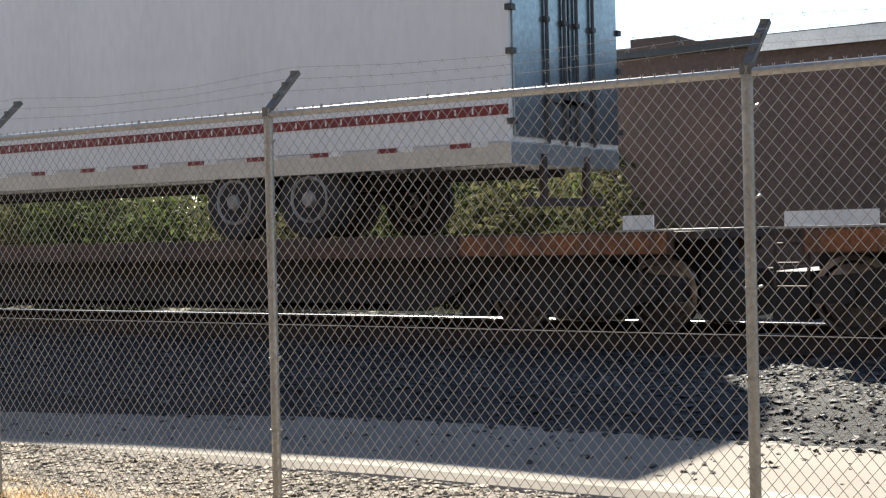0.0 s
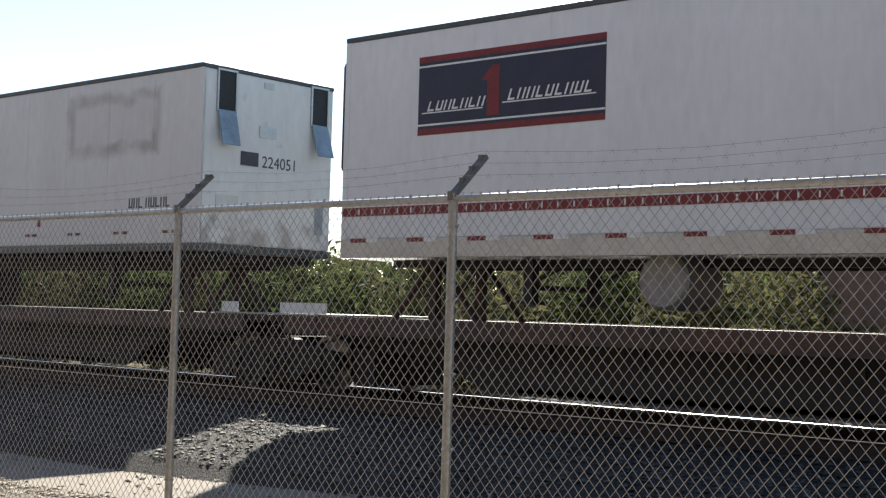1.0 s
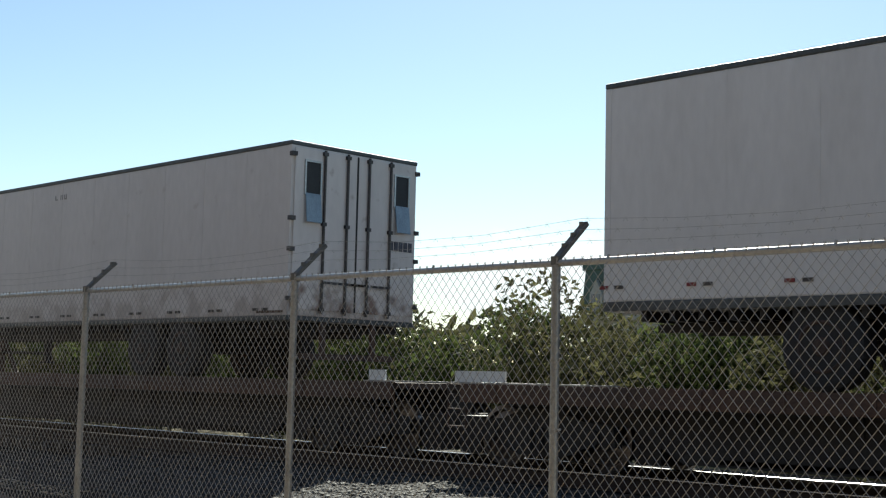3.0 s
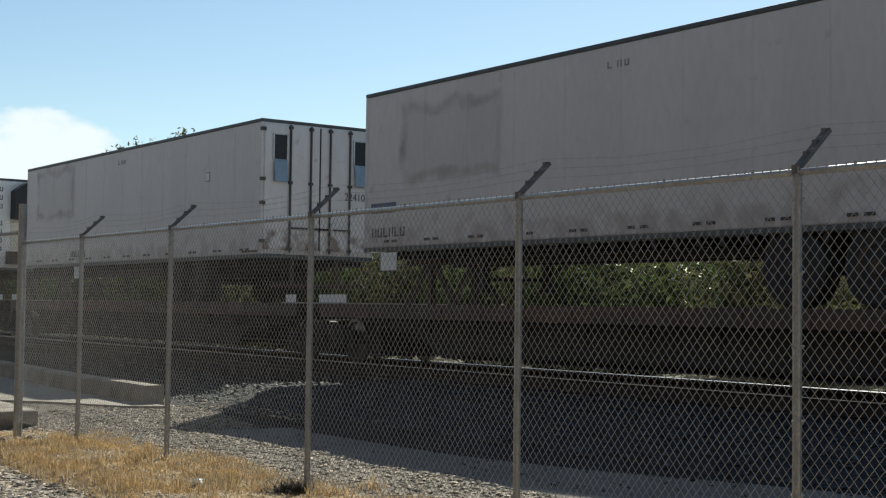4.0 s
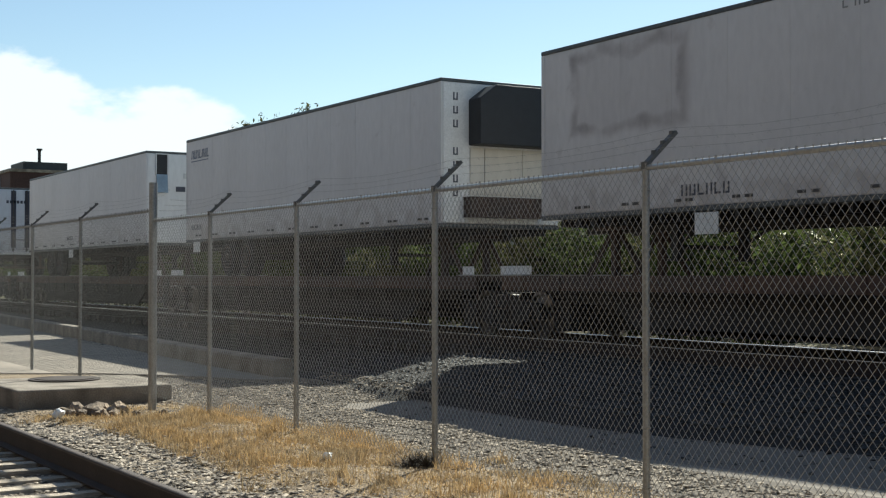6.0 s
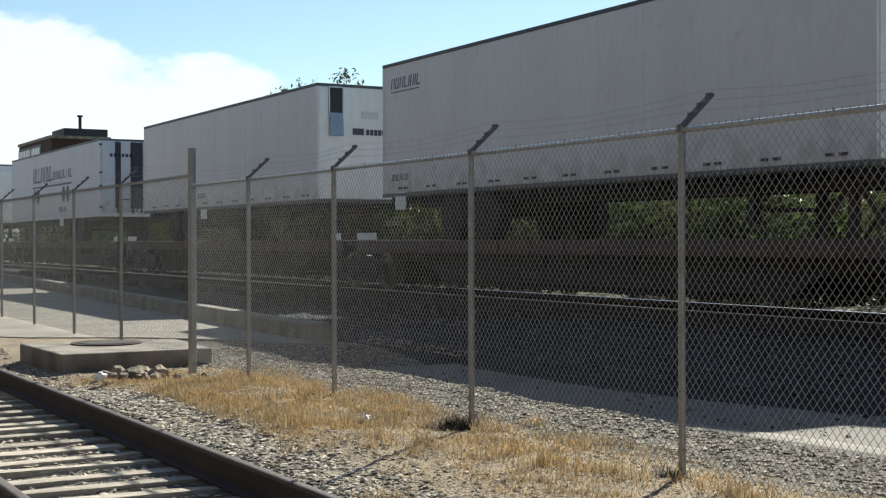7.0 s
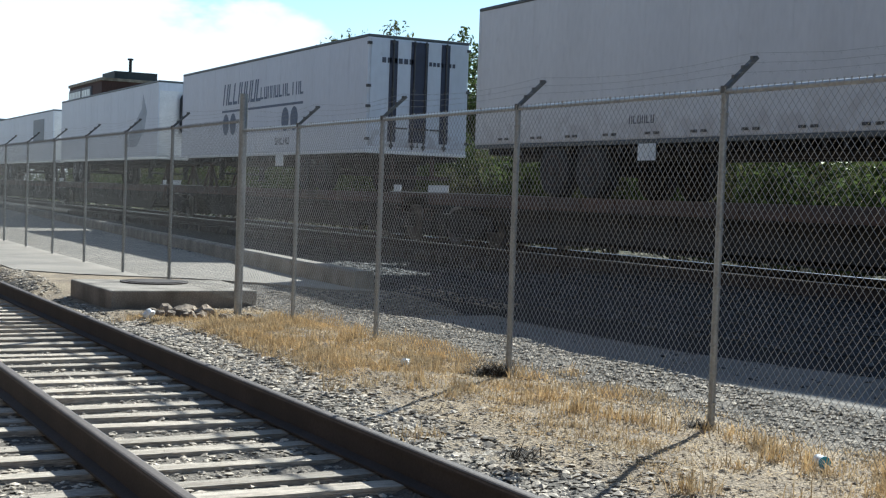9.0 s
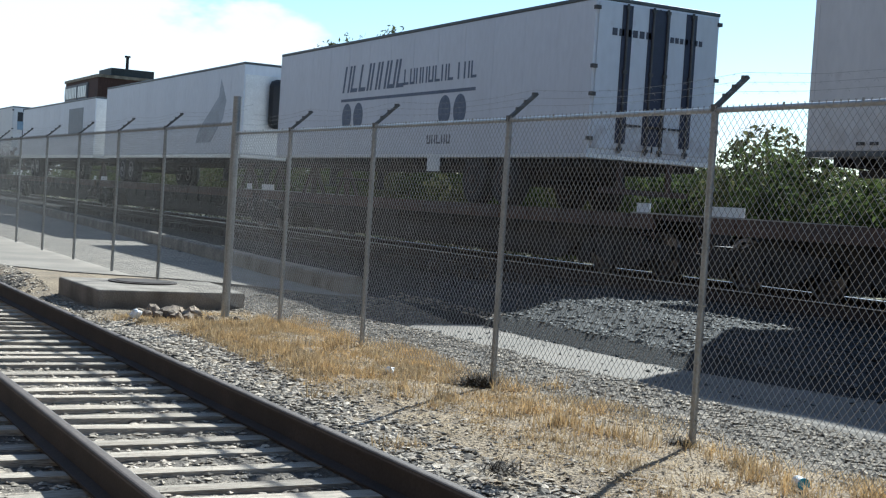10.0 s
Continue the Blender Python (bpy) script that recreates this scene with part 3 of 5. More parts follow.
def make_track(name, label, y_near, y_far, z_top, x0, x1, slope, head, tie_xs, tie_mat):
    track = thing(name, label, "railway track")
    track["kind"] = "structure"
    for y in (y_near, y_far):
        bm = bmesh.new()
        rail_profile(bm, x0, x1, y, z_top, slope=slope)
        r = part("rail", bm, M["rust"], track)
        bm = bmesh.new()
        rail_profile(bm, x0, x1, y, z_top, True, slope)
        part("rail_head", bm, M[head], r, "worn running surface")
    protos = []
    for k in range(6):
        bm = bmesh.new()
        box(bm, -0.078, 0.078, -1.3, 1.3, -0.16, 0.0)
        bmesh.ops.subdivide_edges(bm, edges=[e for e in bm.edges if abs(e.verts[0].co.y - e.verts[1].co.y) > 1], cuts=5)
        for v in bm.verts:
            v.co += Vector((noise.noise(v.co * 3 + Vector((k * 7, 0, 0))) * 0.03, noise.noise(v.co * 2 + Vector((0, k * 9, 0))) * 0.04, noise.noise(v.co * 2.5 + Vector((0, 0, k * 5))) * 0.012))
        protos.append(mesh_of("tie", bm, tie_mat))
    for i, x in enumerate(tie_xs):
        ob = new("tie", protos[i % 6])
        ob.parent = track
        yc = (y_near + y_far) / 2 + slope * x
        ob.matrix_basis = pose(x + random.uniform(-0.04, 0.04), yc + random.uniform(-0.06, 0.06), z_top - 0.202 + random.uniform(-0.012, 0.006), random.uniform(-0.5, 0.5), random.uniform(-2, 2), random.uniform(-1.6, 1.6))
    return track


make_track("siding_track", "rusty rails on weathered grey timber ties", RAIL_Y - 1.505, RAIL_Y, 0.0, -150, 40, RAIL_K, "oldhead", np.arange(-6.8 - 0.4375 * 150, 6, 0.4375), M["tie"])
TRAIN_Y = 13.72
make_track("main_track", "railway track under the freight train", TRAIN_Y - 0.753, TRAIN_Y + 0.753, 0.412, -260, 200, 0.0, "railhead", np.arange(-60, 8, 0.52), M["darktie"])


# ---- fence ----
POSTS = [-13.601, -11.418, -8.908, -6.403, -4.266, -1.779, 0.75, 3.2]
CORNER = -15.44
POSTS_LEFT = [-18.45, -21.05, -23.8, -26.55, -29.3, -32.0, -34.7, -37.4, -40.1, -42.8, -45.5, -48.2, -51, -54, -57]
WIRES = 3


TIE = {}


def make_post(parent, x, z0, z1, r=0.0235, arm=True):
    y = fence_y(x)
    bm = bmesh.new()
    rod(bm, (x, y, z0 - 0.3), (x, y, z1), r, 14)
    p = part("post", bm, M["galv"], parent, smooth=False)
    bm = bmesh.new()
    if arm:
        rod(bm, (x, y, z1 - 0.01), (x, y, z1 + 0.035), r + 0.007, 12)
        vs = box(bm, -0.02, 0.02, -0.012, 0.012, 0, 0.315)
        m = Matrix.Translation((x, y, z1 + 0.02)) @ Matrix.Rotation(radians(-48), 4, "X")
        for v in vs:
            v.co = m @ v.co
        for k in range(WIRES):
            c = m @ Vector((0, -0.014, 0.10 + 0.095 * k))
            box(bm, c.x - 0.012, c.x + 0.012, c.y - 0.012, c.y + 0.012, c.z - 0.012, c.z + 0.012)
        # dark colour paints the arm as a silhouette against the light
        part("barb_arm", bm, M["farwire"], p)
    if r not in TIE:
        bm = bmesh.new()
        rod(bm, (0, 0, -0.006), (0, 0, 0.006), r + 0.004, 10)
        rod(bm, (r, -0.005, 0), (r + 0.028, -0.012, 0.01), 0.006, 5)
        TIE[r] = mesh_of("wire_tie", bm, M["galv"])
    for k in range(6):
        t = new("wire_tie", TIE[r])
        t.parent = p
        t.location = (x, y, z0 + 0.16 + 0.36 * k)
    return p


def make_fabric(parent, x0, x1, z0, z1, pitch=0.056, tall=0.066, r=0.0021, mm="wire"):
    slope = pitch / tall
    verts, faces = [], []
    h = z1 - z0
    offs = [(0.0, r), (r * 0.87, -r * 0.5), (-r * 0.87, -r * 0.5)]

    def strand(xa, za, xb, zb, lay):
        b = len(verts)
        for x, z in ((xa, za), (xb, zb)):
            for oy, ox in offs:
                verts.append((x + ox, fence_y(x) + oy + lay, z))
        for k in range(3):
            faces.append((b + k, b + (k + 1) % 3, b + 3 + (k + 1) % 3, b + 3 + k))
    n = int((x1 - x0 + h * slope) / pitch) + 1
    for s in (1, -1):
        for i in range(n):
            xs = x0 - h * slope + i * pitch if s > 0 else x0 + i * pitch
            a, b = (xs, z0), (xs + s * slope * h, z1)
            (xa, za), (xb, zb) = sorted((a, b))
            if xb <= x0 or xa >= x1:
                continue
            if xa < x0:
                za += (zb - za) * (x0 - xa) / (xb - xa)
                xa = x0
            if xb > x1:
                zb = za + (zb - za) * (x1 - xa) / (xb - xa)
                xb = x1
            strand(xa, za, xb, zb, 0.0016 * s - 0.034)
    k = x0
    while k < x1:
        strand(k, z1, k + 0.012, z1 + 0.035, -0.034)
        strand(k + 0.012, z1, k, z1 + 0.035, -0.034)
        k += pitch
    ob = raw("mesh_fabric", verts, faces, M[mm], parent)
    tagged(ob, kind="stuff")
    return ob


def make_barbs(parent, xs, z_at, name="barbed_wire"):
    for k in range(WIRES):
        verts, faces = [], []

        def tube(a, b, r):
            i = len(verts)
            for p in (a, b):
                for q in range(3):
                    w = q * 2.094
                    verts.append((p[0], p[1] + r * math.cos(w), p[2] + r * math.sin(w)))
            for q in range(3):
                faces.append((i + q, i + (q + 1) % 3, i + 3 + (q + 1) % 3, i + 3 + q))

        def stick(p, d, r=0.0016):
            i = len(verts)
            p, d = Vector(p), Vector(d)
            verts.extend([tuple(p - d + Vector((r, 0, 0))), tuple(p - d - Vector((r, 0, 0))), tuple(p + d + Vector((0, r, r)))])
            faces.append((i, i + 1, i + 2))
        off = (0.10 + 0.095 * k) * 0.7071
        for a, b in zip(xs, xs[1:]):
            steps = max(2, int(abs(b - a) / 0.6))
            prev = None
            for s in range(steps + 1):
                u = s / steps
                x = a + (b - a) * u
                p = (x, fence_y(x) + off, z_at + 0.03 + off - 0.03 * math.sin(math.pi * u) * (1 + 0.4 * k))
                if prev:
                    tube(prev, p, 0.0011)
                    for q in range(5):
                        w = (q + 0.3) / 5
                        c = tuple(prev[j] + (p[j] - prev[j]) * w for j in range(3))
                        stick(c, (0.006, 0.012, 0.016))
                        stick(c, (-0.005, -0.013, 0.014))
                prev = p
        raw("barbed_wire", verts, faces, M["wire"], parent)


def make_rail(parent, x0, x1, z, r=0.018):
    bm = bmesh.new()
    rod(bm, (x0, fence_y(x0), z), (x1, fence_y(x1), z), r, 12)
    p = part("top_rail", bm, M["galvrail"], parent, smooth=True)
    bm = bmesh.new()
    x = min(x0, x1) + 0.35
    while x < max(x0, x1):
        rod(bm, (x, fence_y(x) - 0.012, z - 0.02), (x + 0.008, fence_y(x) - 0.006, z + 0.03), 0.006, 5)
        x += 0.62
    tagged(part("rail_tie", bm, M["galv"], p), kind="stuff")


def make_fences():
    f = thing("chain_link_fence", "galvanised chain-link fence topped with three strands of barbed wire", "fence")
    for x in POSTS:
        make_post(f, x, 0.0, 2.10)
    make_rail(f, CORNER, 6.0, 2.10)
    make_fabric(f, CORNER, 5.5, 0.03, 2.09)
    make_barbs(f, [CORNER] + POSTS, 2.12)
    c = make_post(f, CORNER, 0.0, 2.55, 0.05, arm=False)
    c.name = "corner_post"
    g = thing("street_fence", "galvanised chain-link fence with barbed wire along the street", "fence")
    for x in POSTS_LEFT:
        make_post(g, x, 0.0, 2.22)
    make_rail(g, CORNER - 0.03, -60, 2.22)
    make_fabric(g, -58, CORNER - 0.03, 0.04, 2.21, r=0.0017, mm="farwire")
    make_barbs(g, [CORNER] + POSTS_LEFT, 2.24)


make_fences()

# ---- the train ----
SIZE = 0.93  # the train is laid out in units of 0.93 m
SPEED = 9.339
LIFT = 0.1003
ZB, ZT, Y0, W = 2.40, 5.325, 13.35, 2.8
MOVING = []


def place(ob, x):
    """Puts a thing of the train at its place when the clip starts, at true size."""
    ob.matrix_basis = pose(x * SIZE, Y0 * SIZE, LIFT)
    ob.scale = (SIZE, SIZE, SIZE)
    MOVING.append((ob, x * SIZE, Y0 * SIZE, LIFT))


def wheel_pair(parent, x, y, name="wheel", lit=False):
    """Dual truck wheel at the near or far end of an axle."""
    bm = bmesh.new()
    lathe(bm, [(0.30, -0.13), (0.44, -0.135), (0.50, -0.10), (0.505, 0.02), (0.44, 0.03), (0.44, 0.06), (0.505, 0.07), (0.50, 0.19), (0.44, 0.225), (0.30, 0.22)], 26, (x, y, 1.955))
    t = part("tyre", bm, M["rubber"], parent)
    bm = bmesh.new()
    lathe(bm, [(0.03, -0.175), (0.09, -0.17), (0.11, -0.125), (0.16, -0.10), (0.20, -0.09), (0.25, -0.12), (0.275, -0.15), (0.30, -0.14), (0.30, -0.06), (0.26, 0.0)], 24, (x, y, 1.955))
    # rims not marked lit get a dark colour that stands in for shade
    part("rim", bm, M["disc"] if lit else M["car"], t)
    return t


def chassis(tr, L, rear_right, lit):
    """Underbody: floor beams, tandem with dual wheels, landing gear."""
    x, beam = -0.4, None
    while x > -L + 0.3:
        if beam is None:
            bm = bmesh.new()
            box(bm, -0.04, 0.04, 0.06, W - 0.06, ZB - 0.13, ZB - 0.002)
            beam = mesh_of("floor_beam", bm, M["black"])
        ob = new("floor_beam", beam)
        ob.parent = tr
        ob.location.x = x
        x -= 0.42
    pieces("long_beam", [(-L + 0.3, -0.3, y, y + 0.1, ZB - 0.24, ZB - 0.132) for y in (0.75, 1.75)], M["black"], tr)
    xa = [-3.0, -4.27] if rear_right else [-L + 3.0, -L + 4.27]
    bm = bmesh.new()
    lo, hi = min(xa) - 0.7, max(xa) + 0.7
    for y in (0.7, 1.8):
        box(bm, lo, hi, y, y + 0.12, 2.05, ZB - 0.2)
    for x in xa:
        rod(bm, (x, 0.25, 1.955), (x, 2.35, 1.955), 0.07, 10)
        for y in (0.72, 1.82):
            rod(bm, (x - 0.35, y, 2.1), (x, y, 1.98), 0.05, 6)
    part("bogie_frame", bm, M["black"], tr)
    for x in xa:
        wheel_pair(tr, x, 0.18, lit=lit)
        wheel_pair(tr, x, 2.48, lit=lit)
    s = -1 if rear_right else 1
    xm = (xa[1] + s * 0.75) if rear_right else (xa[0] - 1.0)
    xl = -L + 2.9 if rear_right else -2.9
    bm = bmesh.new()
    for y in (0.55, 1.95):
        box(bm, xl - 0.07, xl + 0.07, y - 0.07, y + 0.07, 1.72, ZB - 0.12)
        box(bm, xl - 0.14, xl + 0.14, y - 0.13, y + 0.13, 1.68, 1.72)
        rod(bm, (xl, y, 1.95), (xl + 0.7, y, ZB - 0.15), 0.03, 6)
    rod(bm, (xl, 0.55, 1.9), (xl, 1.95, 1.9), 0.035, 6)
    part("landing_gear", bm, M["black"], tr)


def shell(tr, L, paint_mat, base="alu", base_h=0.14, seams=1.22, top=ZT, low=0.0):
    bm = bmesh.new()
    box(bm, -L, 0, 0, W, ZB + base_h, top - 0.07, bevel=0.02)
    body = part("body", bm, paint_mat, tr)
    bm = bmesh.new()
    box(bm, -L - 0.008, 0.008, -0.014, W + 0.014, top - 0.075, top + 0.0, bevel=0.018)
    part("roof_rail", bm, M["trim"], tr)
    bm = bmesh.new()
    box(bm, -L - 0.005, 0.005, -0.012, W + 0.012, ZB - low, ZB + base_h, bevel=0.01)
    part("bottom_rail", bm, M[base], tr)
    pieces("corner_post", [(x - 0.045, x + 0.045, -0.006, 0.02, ZB + base_h, top - 0.075) for x in (-0.045, -L + 0.045)], paint_mat, tr)
    if seams:
        pieces("panel_seam", [(-seams * k - 0.012, -seams * k + 0.012, -0.003, 0.01, ZB + base_h, top - 0.075) for k in range(1, int((L - 0.3) / seams))], paint_mat, tr)
    return body


def markers(tr, L, step, z, mats, w=0.16, h=0.045, x0=-0.5):
    x, k = x0, 0
    while x > -L + 0.2:
        for j, mm in enumerate(mats):
            boxes("reflector", [(x - j * (w + 0.1) - w, x - j * (w + 0.1), -0.016, -0.004, z, z + h)], M[mm], tr)
        x -= step
        k += 1


def vent_door(tr, y, z, flap=True, w=0.34, h=0.62, open_=12):
    boxes("vent", [(0.02, 0.038, y, y + w, z, z + h)], M["vent"], tr, "open dark vent")
    bm = bmesh.new()
    for a in ((y - 0.03, y, z - 0.03, z + h + 0.03), (y + w, y + w + 0.03, z - 0.03, z + h + 0.03), (y, y + w, z + h, z + h + 0.03)):
        box(bm, 0.022, 0.055, *a)
    part("vent_frame", bm, M["alu"], tr)
    if flap:
        bm = bmesh.new()
        vs = box(bm, 0.0, 0.02, y - 0.01, y + w + 0.01, -h * 0.92, 0.0, bevel=0.006)
        m = Matrix.Translation((0.045, 0, z)) @ Matrix.Rotation(radians(-open_), 4, "Y")
        for v in bm.verts:
            v.co = m @ v.co
        part("vent_flap", bm, M["blue"], tr, "faded blue hinged vent flap")


def doors(tr, mm, rods=(0.66, 1.16, 1.64, 2.14), strips=False):
    """Pair of rear doors on the end that looks to +x."""
    for a, b in ((0.05, W / 2 - 0.01), (W / 2 + 0.01, W - 0.05)):
        boxes("door", [(0.0, 0.03, a, b, ZB + 0.18, ZT - 0.11)], mm, tr, bevel=0.01)
    for y in rods:
        bm = bmesh.new()
        rod(bm, (0.06, y, ZB + 0.12), (0.06, y, ZT - 0.10), 0.024, 8)
        for z in (ZB + 0.2, 4.0, ZT - 0.16):
            box(bm, 0.03, 0.085, y - 0.045, y + 0.045, z - 0.03, z + 0.03)
        r = part("lock_rod", bm, M["rod"], tr)
        boxes("handle", [(0.07, 0.09, y - 0.02, y + 0.42 * (1 if y < 1.3 else -1), 3.02, 3.06)] if y < 1.3 else [(0.07, 0.09, y - 0.42, y + 0.02, 3.02, 3.06)], M["rod"], r)
    pieces("hinge", [(-0.03, 0.06, y - 0.05, y + 0.05, z - 0.035, z + 0.035) for y in (0.02, W - 0.02) for z in (2.75, 3.55, 4.05, 5.1)], M["rod"], tr)
    boxes("door_seal", [(0.004, 0.04, W / 2 - 0.015, W / 2 + 0.015, ZB + 0.18, ZT - 0.11)], M["rubber"], tr)
    if strips:
        for a, b in ((0.56, 0.78), (1.15, 1.62), (2.0, 2.24)):
            boxes("dark_strip", [(0.028, 0.045, a, b, ZB + 0.30, ZT - 0.12)], M["navy"], tr, "dark vertical stripe")
    # rear bumper
    bm = bmesh.new()
    box(bm, -0.05, 0.05, 0.3, 2.3, ZB - 0.62, ZB - 0.52)
    for y in (0.7, 1.8):
        box(bm, -0.03, 0.03, y, y + 0.1, ZB - 0.52, ZB)
    part("bumper", bm, M["car"], tr)


def bars(tr, name, x0, z0, n, w, h, gap, mm, axis="side"):
    """Writing that cannot be read, as a row of plain bars."""
    for k in range(n):
        a = x0 + k * (w + gap)
        boxes(name, [(a, a + w, -0.008, 0.01, z0, z0 + h) if axis == "side" else (0.01, 0.045, a, a + w, z0, z0 + h)], mm, tr)


def reefer(tr, z0, z1, y0=0.35, y1=2.25, round_=0.08):
    bm = bmesh.new()
    box(bm, 0.0, 0.48, y0, y1, z0, z1, bevel=round_)
    u = part("cooling_unit", bm, M["vent"], tr, "black cooling unit on the front wall")
    bm = bmesh.new()
    for k in range(6):
        z = z0 + 0.16 + k * (z1 - z0 - 0.3) / 6
        box(bm, 0.47, 0.492, y0 + 0.2, y1 - 0.2, z, z + 0.03)
    part("grille", bm, M["black"], u)


def new_trailer(label, x):
    tr = thing("semi_trailer", label, "trailer", "piggyback trailers on the train")
    place(tr, x)
    return tr


WHITE = (0.69, 0.675, 0.67)


def trailer_a():
    L = 15.72
    tr = new_trailer("white semi-trailer with a navy sign, red stripe and steel doors", -7.58)
    shell(tr, L, paint("trailer_white_a", (0.76, 0.76, 0.77), grime=0.1), base_h=0.12, low=0.14)
    boxes("stripe", [(-L + 0.02, -0.02, -0.008, 0.01, 2.83, 2.95)], M["red"], tr, "dark red stripe")
    bm = bmesh.new()
    x = -0.25
    while x > -L + 0.2:
        box(bm, x - 0.02, x, -0.012, 0.0, 2.855, 2.925)
        x -= 0.24
    tagged(part("rivet_row", bm, M["white"], tr), kind="stuff")
    x = -0.3
    while x > -L + 0.5:
        boxes("reflector", [(x - 0.22, x, -0.018, -0.006, ZB + 0.07, ZB + 0.125)], M["white"], tr)
        boxes("reflector", [(x - 0.52, x - 0.23, -0.018, -0.006, ZB + 0.07, ZB + 0.125)], M["red"], tr)
        x -= 1.05
    s = boxes("sign", [(-14.62, -11.65, -0.006, 0.008, 3.98, 5.02)], M["navy"], tr, "navy company sign with white script")
    s.location = (0.28, 0.0, -0.11)
    boxes("sign_stripe", [(-14.62, -11.65, -0.009, 0.006, a, b) for a, b in ((3.98, 4.06), (4.94, 5.02))], M["red"], s)
    boxes("sign_line", [(-14.62, -11.65, -0.009, 0.006, a, b) for a, b in ((4.10, 4.125), (4.875, 4.90))], M["white"], s)
    bm = bmesh.new()
    for p in ([(-13.45, 4.16), (-13.25, 4.16), (-13.25, 4.80), (-13.38, 4.80), (-13.55, 4.62), (-13.45, 4.62)],):
        a = [bm.verts.new((x, -0.009, z)) for x, z in p]
        b = [bm.verts.new((x, 0.004, z)) for x, z in p]
        bm.faces.new(a)
        for i in range(len(p)):
            bm.faces.new((a[i], b[i], b[(i + 1) % len(p)], a[(i + 1) % len(p)]))
    part("sign_mark", bm, M["red"], s)
    boxes("sign_line", [(-14.55, -13.52, -0.0085, 0.004, 4.262, 4.278), (-13.2, -11.78, -0.0085, 0.004, 4.302, 4.318)], M["white"], s)
    glyphs("4624242", -14.46, 4.29, 0.105, 0.13, 0.035, M["white"], s, "sign_script", 0.35, -0.004)
    glyphs("422464264", -13.12, 4.33, 0.105, 0.14, 0.04, M["white"], s, "sign_script", 0.35, -0.004)
    doors(tr, M["steel"], rods=(0.8, 1.24, 1.56, 2.0))
    # cooling unit on the far end
    bm = bmesh.new()
    box(bm, -L - 0.45, -L, 0.35, 2.25, 3.5, 5.1, bevel=0.08)
    part("cooling_unit", bm, M["vent"], tr)
    chassis(tr, L, True, True)
    bm = bmesh.new()
    lathe(bm, [(0.05, -0.1), (0.30, -0.1), (0.34, -0.06), (0.34, 0.7), (0.28, 0.74)], 22, (-10.7, 0.35, 1.98))
    part("fuel_tank", bm, M["disc"], tr)


def trailer_b():
    L = 14.0
    tr = new_trailer("white box trailer with two open vents and a numbered front wall", -26.44)
    shell(tr, L, paint("trailer_white_b", WHITE, (-3.5, -1.15, 4.10, 4.92), 0.25), "trim", 0.12)
    markers(tr, L, 1.32, 2.68, ("rod", "red"), 0.13, 0.045)
    boxes("front_wall", [(0.0, 0.025, 0.04, W - 0.04, ZB + 0.14, ZT - 0.1)], paint("trailer_front_b", (0.76, 0.77, 0.75), grime=0.3, rust=0.5), tr)
    vent_door(tr, 0.28, 4.62, open_=14)
    vent_door(tr, 2.28, 4.62, open_=18)
    boxes("plate", [(0.02, 0.04, 1.15, 1.5, 4.28, 4.46)], M["alu"], tr)
    pieces("cover_plate", [(0.02, 0.04, 1.22, 1.42, 5.08, 5.18), (0.02, 0.04, 2.42, 2.6, 2.78, 3.25), (0.02, 0.035, 0.3, 0.75, 2.75, 3.3)], M["alu"], tr)
    boxes("number_plate_patch", [(0.02, 0.04, 0.78, 1.14, 3.80, 4.02)], M["ink"], tr)
    writing("224051", 0.27, M["ink"], end_at(0.026, 1.22, 3.80), tr, "number", squeeze=0.95)
    glyphs("624026424", -1.8, 3.10, 0.1, 0.16, 0.03, M["ink"], tr, "marking")
    boxes("hatch", [(-6.95, -6.7, -0.006, 0.01, 3.62, 3.92)], paint("hatch_b", (0.66, 0.64, 0.63)), tr)
    boxes("red_mark", [(-4.45, -4.37, -0.008, 0.0, 2.85, 3.05)], M["red"], tr)
    chassis(tr, L, False, False)


